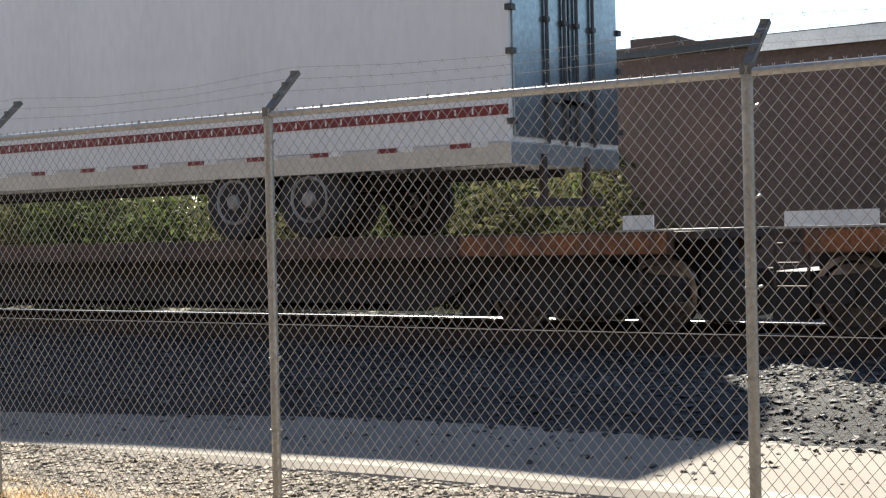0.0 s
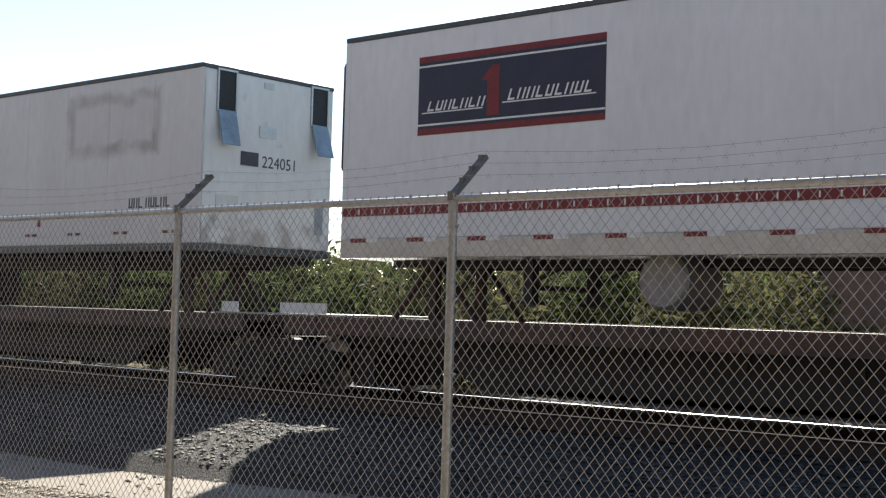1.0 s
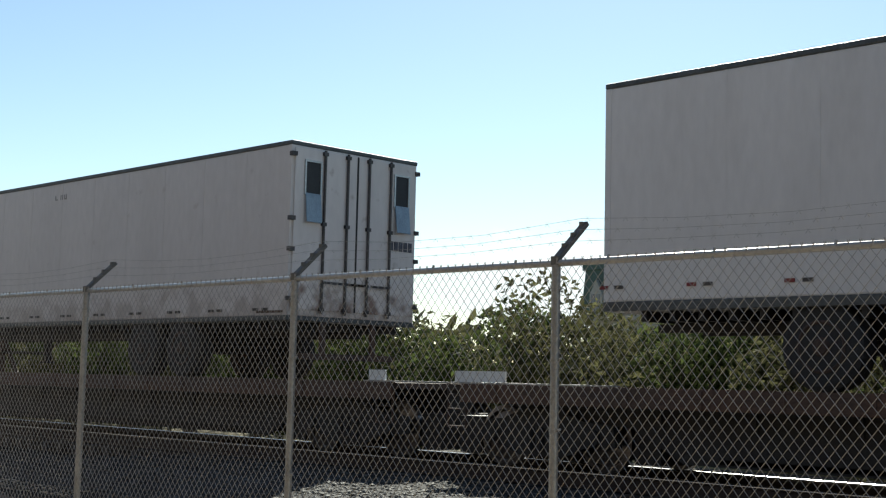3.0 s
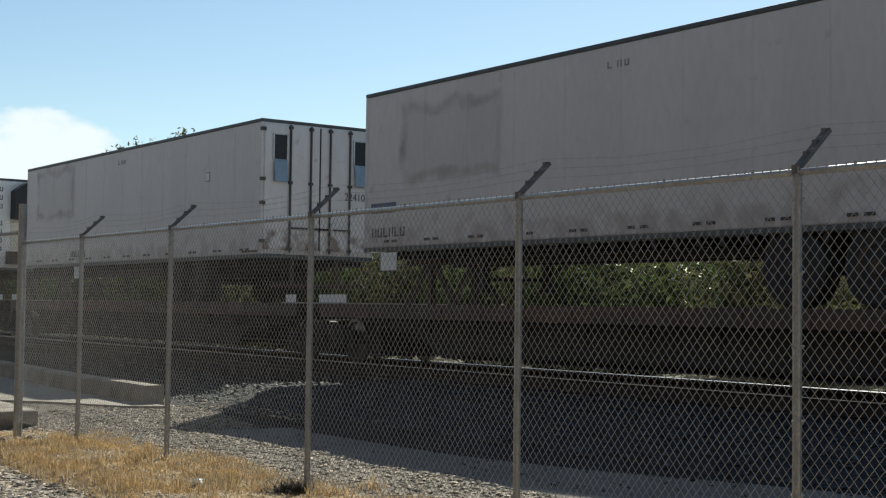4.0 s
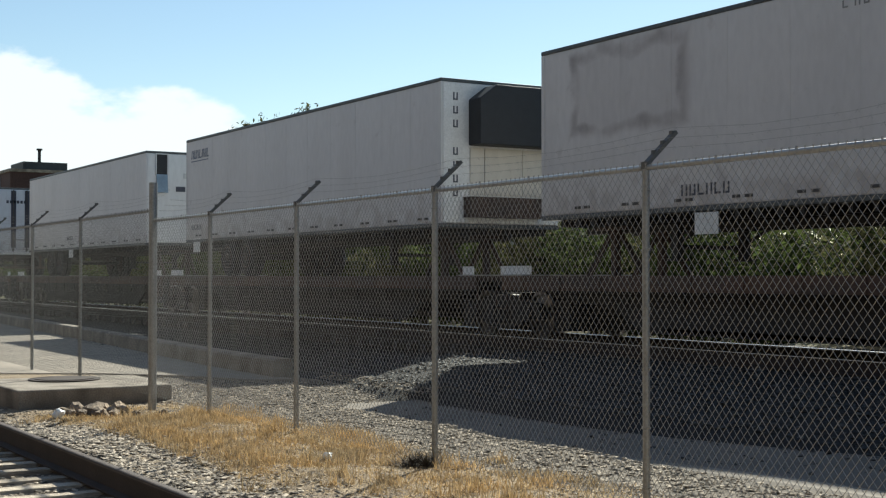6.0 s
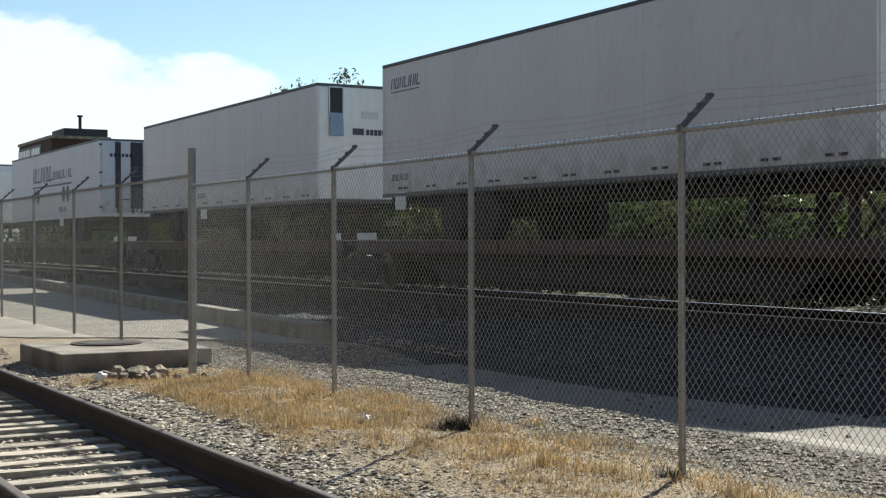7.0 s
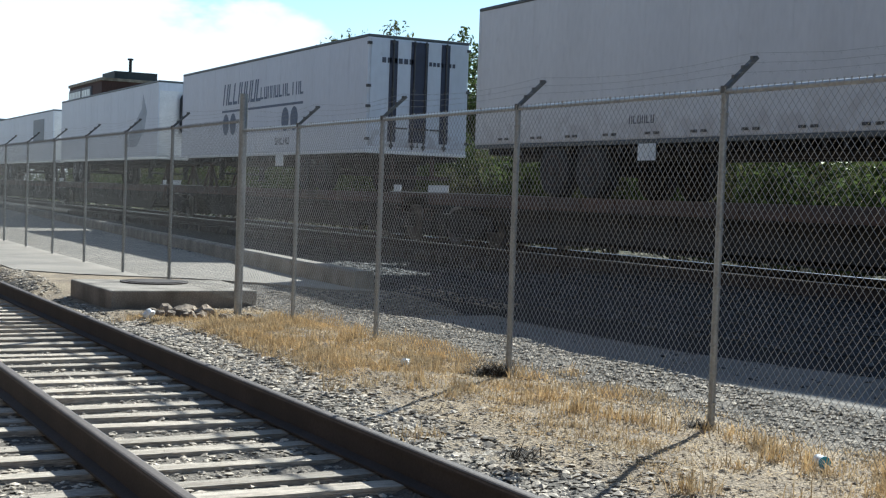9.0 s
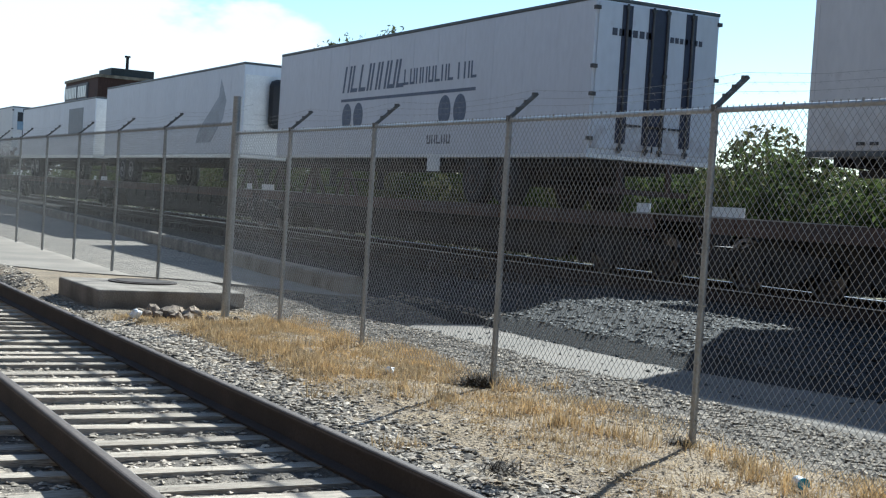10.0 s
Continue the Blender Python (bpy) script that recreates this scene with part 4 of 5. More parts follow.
def door_trailer(x, L, ghost, label, number, hue, grime, mark=(-12.9, 2.72), fleet=None):
    tr = new_trailer(label, x)
    shell(tr, L, paint("trailer_paint", hue, ghost, grime, rust=grime * 2.0), "trim", 0.08)
    markers(tr, L, 1.25, 2.56, ("rod", "rod"), 0.15, 0.045)
    doors(tr, paint("door_paint", tuple(c * 1.02 for c in hue), grime=grime + 0.25, rust=0.85))
    vent_door(tr, 0.27, 4.48, open_=6, w=0.30, h=0.52)
    vent_door(tr, 2.26, 4.48, open_=8, w=0.30, h=0.52)
    if number:
        writing(number, 0.235, M["ink"], end_at(0.034, 2.02, 3.70), tr, "number", squeeze=0.9)
    else:
        bars(tr, "number", 2.16, 3.70, 5, 0.08, 0.16, 0.03, M["ink"], "end")
    glyphs("264246", mark[0], mark[1], 0.13, 0.17, 0.05, M["ink"], tr, "marking")
    if fleet:
        boxes("fleet_plate", [(*fleet[:2], -0.006, 0.004, *fleet[2:])], M["fadedink"], tr, "dark smudged fleet marking")
    if number:
        hatch = boxes("hatch", [(-2.60, -2.39, -0.008, 0.006, 4.15, 4.36)], M["disc"], tr, "small square hatch")
        boxes("hatch_cover", [(-2.58, -2.41, -0.013, -0.008, 4.17, 4.34)], M["white"], hatch)
    glyphs("4026", -7.6, 4.92, 0.09, 0.1, 0.06, M["disc"], tr, "faint_marking")
    boxes("rust_stain_plate", [(-0.8, -0.1, -0.006, 0.0, 2.52, 2.56)], M["sill"], tr)
    boxes("placard", [(mark[0] + 0.3, mark[0] + 0.8, -0.01, 0.005, 2.06, 2.38)], M["white"], tr, "small white placard")
    chassis(tr, L, True, False)
    return tr


def trailer_e():
    L = 14.18
    tr = new_trailer("white refrigerated trailer with a black cooling unit", -82.67)
    shell(tr, L, paint("trailer_white_e", WHITE, None, 0.2, rust=0.3), "trim", 0.08)
    markers(tr, L, 1.25, 2.56, ("rod", "rod"), 0.15, 0.045)
    boxes("front_wall", [(0.0, 0.02, 0.04, W - 0.04, ZB + 0.1, ZT - 0.1)], M["white"], tr)
    bm = bmesh.new()
    pts = [(0.62, 4.02), (2.72, 4.02), (2.72, 5.2), (1.0, 5.2), (0.62, 4.92)]
    fr = [bm.verts.new((0.45, y, z)) for y, z in pts]
    bk = [bm.verts.new((0.02, y, z)) for y, z in pts]
    bm.faces.new(fr)
    for k in range(5):
        bm.faces.new((fr[k], bk[k], bk[(k + 1) % 5], fr[(k + 1) % 5]))
    bmesh.ops.bevel(bm, geom=list(bm.edges), offset=0.02, segments=2, affect="EDGES", profile=0.5)
    part("cooling_unit", bm, M["vent"], tr, "black cooling unit on the front wall")
    pieces("front_panel", [(0.02, 0.05, a, b, 3.05, 3.98) for a, b in ((0.64, 0.95), (0.98, 1.85), (1.88, 2.7))], paint("cream_panel", (0.66, 0.62, 0.54), grime=0.2), tr)
    bm = bmesh.new()
    for k in range(8):
        if k != 3:
            z = 5.05 - k * 0.27
            box(bm, 0.015, 0.032, 0.26, 0.285, z - 0.15, z)
            box(bm, 0.015, 0.032, 0.335, 0.36, z - 0.15, z)
            box(bm, 0.015, 0.032, 0.285, 0.335, z - 0.15, z - 0.125)
    part("number", bm, M["ink"], tr)
    boxes("battery_box", [(0.0, 0.3, 0.5, 2.3, 2.6, 3.0)], M["car"], tr)
    glyphs("26241214", -L + 0.4, 4.74, 0.15, 0.24, 0.05, M["fadedink"], tr, "faded_name", 0.2)
    boxes("underline", [(-L + 0.4, -L + 1.7, -0.006, 0.005, 4.66, 4.685)], M["fadedink"], tr)
    glyphs("624246", -L + 0.45, 2.75, 0.09, 0.14, 0.035, M["ink"], tr, "marking")
    boxes("placard", [(-L + 0.6, -L + 1.1, -0.01, 0.005, 2.12, 2.5)], M["white"], tr, "small white placard")
    chassis(tr, L, False, False)


def trailer_f():
    L = 14.38
    tr = new_trailer("white box trailer with vents in its front wall", -100.42)
    shell(tr, L, paint("trailer_white_f", WHITE, None, 0.2, rust=0.25), "trim", 0.08)
    markers(tr, L, 1.25, 2.56, ("rod", "rod"), 0.15, 0.045)
    boxes("front_wall", [(0.0, 0.02, 0.04, W - 0.04, ZB + 0.1, ZT - 0.1)], paint("front_f", (0.74, 0.74, 0.73), grime=0.25), tr)
    vent_door(tr, 0.32, 4.60, open_=6)
    vent_door(tr, 2.28, 4.60, open_=6)
    boxes("number_plate_patch", [(0.02, 0.04, 0.95, 1.25, 4.08, 4.24)], M["ink"], tr)
    bars(tr, "number", 1.32, 4.08, 6, 0.08, 0.14, 0.03, M["ink"], "end")
    boxes("plate", [(0.02, 0.04, 1.2, 1.65, 4.5, 4.66)], M["alu"], tr)
    glyphs("246246", -L + 5.5, 2.75, 0.09, 0.14, 0.035, M["ink"], tr, "marking")
    boxes("placard", [(-L + 5.8, -L + 6.3, -0.01, 0.005, 2.12, 2.42)], M["white"], tr, "small white placard")
    chassis(tr, L, False, False)


def trailer_g():
    L = 15.78
    tr = new_trailer("white box trailer with faded lettering and striped doors", -120.41)
    shell(tr, L, paint("trailer_white_g", (0.65, 0.66, 0.70), None, 0.12), "white", 0.08)
    glyphs("24412264", -11.3, 4.03, 0.40, 0.66, 0.09, M["fadedink"], tr, "faded_name", 0.22)
    glyphs("46226424010240", -7.75, 4.07, 0.24, 0.36, 0.07, M["fadedink"], tr, "faded_name")
    boxes("underline", [(-11.35, -4.3, -0.006, 0.005, 3.80, 3.87)], M["fadedink"], tr)
    for x in (-10.95, -10.25, -5.65, -4.95):
        bm = bmesh.new()
        lathe(bm, [(0.30, -0.004), (0.30, 0.006)], 28, (0, 0, 0))
        for v in bm.verts:
            v.co = Vector((v.co.x * 0.95 + x, v.co.y, v.co.z * 1.12 + 3.42))
        part("round_mark", bm, M["fadedink"], tr)
    glyphs("62426", -6.4, 2.70, 0.17, 0.2, 0.06, M["ink"], tr, "marking")
    boxes("placard", [(-6.3, -5.7, -0.01, 0.005, 2.1, 2.42)], M["white"], tr, "small white placard")
    doors(tr, paint("door_white_g", (0.58, 0.60, 0.645), grime=0.3, rust=0.35), rods=(0.66, 1.24, 1.56, 2.14), strips=True)
    bars(tr, "door_marking", 0.36, 4.64, 6, 0.1, 0.13, 0.05, M["ink"], "end")
    bars(tr, "door_marking", 1.66, 4.64, 7, 0.07, 0.1, 0.04, M["ink"], "end")
    chassis(tr, L, True, False)


def trailer_h():
    L = 17.26
    tr = new_trailer("white refrigerated trailer with a faded grey mountain picture", -139.34)
    shell(tr, L, paint("trailer_white_h", (0.70, 0.725, 0.765), None, 0.1), "alu", 0.12)
    bm = bmesh.new()
    p = [(-4.6, 2.9), (-3.0, 2.9), (-1.9, 3.6), (-1.6, 4.2), (-2.2, 4.9), (-2.35, 4.35), (-3.2, 3.9), (-4.2, 3.4)]
    a = [bm.verts.new((x, -0.006, z)) for x, z in p]
    b = [bm.verts.new((x, 0.004, z)) for x, z in p]
    bm.faces.new(a)
    for i in range(len(p)):
        bm.faces.new((a[i], b[i], b[(i + 1) % len(p)], a[(i + 1) % len(p)]))
    part("picture_mark", bm, mat("faded_grey_blue", (0.36, 0.40, 0.46), 0.5, var=0.2, scale=2, fine=20, bump=0), tr, "faded grey mark")
    boxes("front_wall", [(0.0, 0.02, 0.04, W - 0.04, ZB + 0.15, ZT - 0.38)], M["white"], tr)
    reefer(tr, 3.35, 4.85, 0.75, 1.85, 0.2)
    bars(tr, "marking", 2.05, 3.9, 2, 0.12, 0.2, 0.1, M["ink"], "end")
    chassis(tr, L, False, True)


def trailer_i():
    L = 16.6
    tr = new_trailer("white refrigerated trailer with a square grey panel", -158.6)
    shell(tr, L, paint("trailer_white_i", (0.70, 0.725, 0.765), None, 0.1), "alu", 0.12, top=ZT - 0.28)
    boxes("panel", [(-5.2, -2.3, -0.008, 0.01, 3.5, 4.65)], mat("grey_panel", (0.13, 0.155, 0.195), 0.5, 0.0, var=0.2, scale=3, fine=20, bump=0), tr, "grey square panel")
    boxes("front_wall", [(0.0, 0.02, 0.04, W - 0.04, ZB + 0.15, ZT - 0.38)], M["white"], tr)
    reefer(tr, 3.35, 4.85, 0.9, 2.0, 0.2)
    chassis(tr, L, False, True)


def trailer_j():
    tr = door_trailer(-178.6, 14.6, None, "white box trailer with dark striped doors", "", (0.62, 0.62, 0.62), 0.3)
    for a, b in ((0.55, 0.78), (1.15, 1.62), (2.0, 2.24)):
        boxes("dark_strip", [(0.028, 0.045, a, b, ZB + 0.30, ZT - 0.12)], M["navy"], tr)


trailer_a()
trailer_b()
door_trailer(-46.85, 14.07, (-12.8, -10.2, 3.7, 4.85), "grimy white box trailer with rear doors and blue vent flaps", "", (0.62, 0.585, 0.57), 0.2, (-13.8, 2.66), (-13.85, -13.05, 3.1, 3.28))
door_trailer(-64.91, 14.37, (-13.4, -10.7, 3.85, 5.05), "white box trailer with four lock rods and blue vent flaps", "224101", (0.66, 0.635, 0.62), 0.16, (-10.75, 2.64))
trailer_e()
trailer_f()
trailer_g()
trailer_h()
trailer_i()
trailer_j()

# right end and left end of each trailer, in the train's own space
ENDS = [(13.3, -2.3), (-7.58, -23.3), (-26.44, -40.44), (-46.85, -60.92), (-64.91, -79.28), (-82.67, -96.85), (-100.42, -114.8), (-120.41, -136.19), (-139.34, -156.6), (-158.6, -175.2), (-178.6, -193.2)]


def plate(bm, pts, y0, y1):
    a = [bm.verts.new((x, y0, z)) for x, z in pts]
    b = [bm.verts.new((x, y1, z)) for x, z in pts]
    bm.faces.new(a)
    bm.faces.new(b[::-1])
    n = len(pts)
    for i in range(n):
        bm.faces.new((a[i], b[i], b[(i + 1) % n], a[(i + 1) % n]))


WHEELSETS = []
_wheel = {}


def make_bogie(car, x):
    """Two-axle truck: cast side frames, bolster, springs, wheelsets that roll."""
    bm = bmesh.new()
    for y in (0.35, 2.25):
        plate(bm, [(x - 1.25, 0.68), (x - 1.2, 0.95), (x - 0.7, 1.0), (x - 0.35, 1.12), (x + 0.35, 1.12), (x + 0.7, 1.0), (x + 1.2, 0.95), (x + 1.25, 0.68), (x + 0.8, 0.68), (x + 0.4, 0.52), (x - 0.4, 0.52), (x - 0.8, 0.68)], y - 0.07, y + 0.07)
        for d in (-0.89, 0.89):
            rod(bm, (x + d, y - 0.12, 0.79), (x + d, y + 0.12, 0.79), 0.11, 12)
        for d in (-0.18, 0, 0.18):
            rod(bm, (x + d, y - 0.09, 0.6), (x + d, y - 0.09, 0.9), 0.06, 8)
    box(bm, x - 0.2, x + 0.2, 0.3, 2.3, 0.9, 1.14)
    box(bm, x - 0.44, x + 0.44, 0.5, 2.1, 0.46, 0.9)
    for d in (-1.55, 1.55):
        box(bm, x + d - 0.2, x + d + 0.2, 0.55, 2.05, 0.48, 1.0)
    bogie = part("bogie", bm, M["black"], car, "dark cast-steel two-axle truck")
    if "me" not in _wheel:
        bm = bmesh.new()
        for s in (-1, 1):
            prof = [(0.10, 0.75), (0.12, 0.73), (0.33, 0.76), (0.36, 0.73), (0.42, 0.76), (0.42, 0.86), (0.36, 0.87), (0.33, 0.82), (0.13, 0.86), (0.09, 0.90)]
            lathe(bm, [(r, s * y) for r, y in prof], 30)
            rod(bm, (0, s * 0.88, 0), (0, s * 1.02, 0), 0.06, 10)
        rod(bm, (0, -0.7, 0), (0, 0.7, 0), 0.08, 12)
        _wheel["me"] = mesh_of("wheelset", bm, mat("wheel_steel", (0.22, 0.20, 0.19), 0.3, 0.9, var=0.25, scale=4, fine=30, bump=0.05))
    for d in (-0.89, 0.89):
        w = new("wheelset", _wheel["me"])
        w.parent = bogie
        WHEELSETS.append((w, x + d, 1.402, 0.755))


def make_cars():
    n = len(ENDS)
    for i, (r, l) in enumerate(ENDS):
        gr = ENDS[i - 1][1] if i else r + 3.2
        gl = ENDS[i + 1][0] if i + 1 < n else l - 3.2
        wide_r, wide_l = gr - r > 5, l - gl > 5
        R = (gr + r) / 2 - (0.45 if wide_r else 0.2)
        L = (gl + l) / 2 + (0.45 if wide_l else 0.2)
        c = (R + L) / 2
        car = thing("flat_railcar", "rust-brown flat railcar carrying a trailer", "railcar", "railcars of the train")
        place(car, c)
        a, b = R - c, L - c
        # deck, side sills and deep side plates that taper towards the trucks
        boxes("deck", [(b, a, 0.06, W - 0.06, 1.36, 1.44)], M["car"], car, bevel=0.0)
        for y in (0.0, W - 0.08):
            bm = bmesh.new()
            box(bm, b + 0.25, a - 0.25, y, y + 0.08, 1.20, 1.452)
            x = b + 0.9
            while x < a - 0.5:
                box(bm, x - 0.035, x + 0.035, y - 0.02 if y == 0 else y + 0.02, y + 0.06 if y == 0 else y + 0.1, 1.22, 1.43)
                x += 1.1
            part("side_sill", bm, M["sill"], car)
        if i < 2:
            # faded orange band on the sill near the couplers of the leading cars
            x0, x1 = (b + 0.3, b + 2.6) if i == 0 else (a - 2.9, a - 0.3)
            boxes("orange_band", [(x0, x1, -0.026, -0.004, 1.215, 1.435)], M["band"], car, "faded orange paint band")
        for y in (0.42, 2.1):
            bm = bmesh.new()
            plate(bm, [(b + 0.3, 1.36), (b + 1.7, 1.0), (b + 2.9, 0.94), (b + 3.7, 0.53), (a - 3.7, 0.53), (a - 2.9, 0.94), (a - 1.7, 1.0), (a - 0.3, 1.36)], y, y + 0.06)
            x = b + 2.0
            while x < a - 1.9:
                box(bm, x - 0.03, x + 0.03, y - 0.05, y + 0.11, 0.95, 1.36)
                x += 1.35
            part("side_plate", bm, M["black"], car)
        # sill, plus an added black tray that screens off daylight beneath the car
        boxes("centre_sill", [(b + 0.1, a - 0.1, 1.05, 1.55, 0.78, 1.36), (b + 4.2, a - 4.2, 0.42, 2.16, 0.56, 0.62)], M["black"], car)
        # end walkway plates and hand brake stand
        boxes("walkway", [(a - 0.9, a, 0.02, W - 0.02, 1.453, 1.475)], M["galv"], car)
        boxes("end_panel", [(a - 0.86, a - 0.5, 0.1, 0.13, 1.476, 1.63)], M["white"], car, "pale steel end panel")
        boxes("end_panel", [(b + 0.05, b + 1.0, 0.1, 0.13, 1.476, 1.63)], M["white"], car, "pale steel end panel")
        boxes("walkway", [(b, b + 0.9, 0.02, W - 0.02, 1.453, 1.475)], M["galv"], car)
        for x in (a - 0.3, b + 0.3):
            bm = bmesh.new()
            rod(bm, (x, 0.08, 0.85), (x, 0.08, 1.45), 0.018, 6)
            rod(bm, (x - 0.35, 0.08, 0.85), (x - 0.35, 0.08, 1.45), 0.018, 6)
            for z in (0.86, 1.1, 1.3):
                rod(bm, (x, 0.08, z), (x - 0.35, 0.08, z), 0.014, 6)
            part("step_ladder", bm, M["car"], car)
        # hitch under the trailer's front
        hx = (l + 1.1 if i in (1, 3, 4, 7, 10) else r - 1.1) - c
        bm = bmesh.new()
        for y in (0.75, 1.75):
            rod(bm, (hx - 0.75, y, 1.44), (hx, y, 2.3), 0.05, 6)
            rod(bm, (hx + 0.75, y, 1.44), (hx, y, 2.3), 0.05, 6)
            box(bm, hx - 0.06, hx + 0.06, y - 0.06, y + 0.06, 1.44, 2.3)
        box(bm, hx - 0.45, hx + 0.45, 0.6, 2.0, 2.22, 2.29)
        part("hitch", bm, M["car"], car)
        if wide_r:
            make_bogie(car, a - 1.5)
        if wide_l:
            make_bogie(car, b + 1.5)
        else:
            make_bogie(car, b - 0.2)
        bm = bmesh.new()
        box(bm, a - 0.1, a + 0.42, 1.2, 1.4, 0.82, 1.02, bevel=0.03)
        part("coupler", bm, M["rust"], car)


make_cars()


# ---- shrubs, trees and buildings behind the train ----
def leafy(material, share=0.36):
    """Lets light through the leaves of a foliage material."""
    N, L = material.node_tree.nodes, material.node_tree.links
    b, out = N["Principled BSDF"], N["Material Output"]
    col = b.inputs["Base Color"].links[0].from_socket
    b.inputs["Specular IOR Level"].default_value = 0.12
    b.inputs["Roughness"].default_value = 0.85
    t = N.new("ShaderNodeBsdfTranslucent")
    hs = N.new("ShaderNodeHueSaturation")
    hs.inputs["Value"].default_value = 1.05
    L.new(col, hs.inputs["Color"])
    L.new(hs.outputs[0], t.inputs["Color"])
    mx = N.new("ShaderNodeMixShader")
    mx.inputs[0].default_value = share
    L.new(b.outputs[0], mx.inputs[1])
    L.new(t.outputs[0], mx.inputs[2])
    L.new(mx.outputs[0], out.inputs["Surface"])


for k in ("leaf", "leaf2"):
    leafy(M[k])
leafy(M["straw"], 0.2)


def leaves(name, centres, radii, count, size, material, parent, label=""):
    """Small folded leaves spread through clumps."""
    centres, radii = np.array(centres), np.array(radii)
    w = radii ** 2
    pick = rng.choice(len(centres), count, p=w / w.sum())
    d = rng.normal(size=(count, 3))
    d /= np.linalg.norm(d, axis=1)[:, None]
    r = radii[pick] * rng.uniform(0.45, 1.08, count) ** 0.6
    p = centres[pick] + d * r[:, None] * np.array([1.0, 1.0, 0.85])
    n = d + rng.normal(size=(count, 3)) * 0.8
    n /= np.linalg.norm(n, axis=1)[:, None]
    u = np.cross(n, rng.normal(size=(count, 3)))
    u /= np.linalg.norm(u, axis=1)[:, None]
    v = np.cross(n, u)
    s = size * rng.uniform(0.6, 1.4, count)[:, None]
    a, b, c, e = p - u * s, p + v * s * 0.45 + n * s * 0.12, p + u * s, p - v * s * 0.45 + n * s * 0.12
    verts = np.stack([a, b, c, e], 1).reshape(-1, 3)
    verts[:, 2] = np.maximum(verts[:, 2], 0.02)
    faces = [(4 * i, 4 * i + 1, 4 * i + 2, 4 * i + 3) for i in range(count)]
    ob = raw(name, verts.tolist(), faces, material, parent)
    if label:
        tagged(ob, label)
    return ob


def shrub(x, y, h, w, mm, n=2600):
    s = thing("shrub", "dense leafy green shrub behind the railway" if mm == "leaf" else "olive-green leafy shrub behind the railway", "shrub", "shrubs behind the train")
    bm = bmesh.new()
    cs, rs = [], []
    for k in range(9):
        a = rng.uniform(0, 2 * math.pi)
        d = w * 0.5 * math.sqrt(rng.uniform(0.02, 1))
        top = h * rng.uniform(0.45, 0.88) * (1 - 0.35 * (d / (w * 0.5)) ** 2)
        e = (x + d * math.cos(a), y + d * math.sin(a), top)
        rod(bm, (x + rng.uniform(-0.15, 0.15), y + rng.uniform(-0.15, 0.15), -0.1), e, 0.035, 5, 0.01)
        cs.append(e)
        rs.append(h * rng.uniform(0.16, 0.30))
        cs.append((e[0], e[1], top * 0.45))
        rs.append(h * rng.uniform(0.2, 0.3))
    part("stem", bm, M["bark"], s)
    leaves("foliage", cs, rs, n, 0.08, M[mm], s)


def tree(x, y, h, w, mm="leaf", n=5500):
    t = thing("tree", "broad leafy tree rising behind the train", "tree", "trees behind the train")
    bm = bmesh.new()
    rod(bm, (x, y, -0.2), (x + 0.1, y, h * 0.4), 0.22, 10, 0.15)
    cs, rs = [], []
    for k in range(14):
        a = rng.uniform(0, 2 * math.pi)
        d = w * 0.5 * math.sqrt(rng.uniform(0.02, 1))
        top = h * (0.9 - 0.4 * (d / (w * 0.5)) ** 2) * rng.uniform(0.85, 1.0)
        e = (x + d * math.cos(a), y + d * math.sin(a), top)
        rod(bm, (x + 0.1, y, h * rng.uniform(0.25, 0.4)), e, 0.08, 6, 0.015)
        cs.append(e)
        rs.append(h * rng.uniform(0.045, 0.085))
        cs.append((x + (e[0] - x) * 0.6, y + (e[1] - y) * 0.6, top * 0.75))
        rs.append(h * rng.uniform(0.09, 0.14))
        for q in range(4):
            f = (e[0] + rng.normal() * 0.35, e[1] + rng.normal() * 0.35, top + rng.uniform(0.1, 0.75))
            rod(bm, e, f, 0.015, 4, 0.006)
            cs.append(f)
            rs.append(rng.uniform(0.12, 0.26))
    part("trunk", bm, M["bark"], t)
    leaves("crown", cs, rs, n, 0.10, M[mm], t)


x = -9.8
i = 0
while x > -165:
    h = 3.1 + 0.9 * noise.noise((x * 0.23, 4.0, 0)) + random.uniform(-0.3, 0.3)
    if x > -9:
        h *= 0.8
    if -15.5 < x < -11:
        h = min(h, 3.0)
    elif x <= -19:
        h += 0.45
    shrub(x, 19.6 + random.uniform(-0.4, 1.2), h, random.uniform(2.6, 3.6), "leaf" if i % 3 else "leaf2", 7000 if x > -45 else 3000 if x > -80 else 1500)
    x -= random.uniform(1.7, 2.5) * (1.0 if x > -45 else 1.5 if x > -80 else 1.9)
    i += 1
for k in range(22):
    shrub(-11.5 - k * 3.2, 23.2 + random.uniform(-0.5, 1.5), random.uniform(2.6, 3.1), random.uniform(3.4, 4.4), "leaf2" if k % 2 else "leaf", 3600)
for x, y, h, w in ((-41, 23, 7.4, 6.5), (-47, 24, 9.0, 7), (-53, 24, 9.9, 7), (-59, 25, 9.8, 8), (-66, 26, 9.2, 8), (-76, 27, 8.2, 9)):
    tree(x, y, h, w, "leaf2" if h > 9 else "leaf")


def far_woods():
    cs, rs = [], []
    for k in range(150):
        x = -230 + k * 2.3
        cs.append((x, 62 + 6 * math.sin(k * 1.7), 2.4 + 0.8 * math.sin(k * 0.9)))
        rs.append(2.9 + 0.7 * math.sin(k * 2.3))
    ob = leaves("far_woods", cs, rs, 26000, 0.46, M["leaf2"], None)
    tagged(ob, "distant low band of green woods", "woods", kind="stuff")


far_woods()


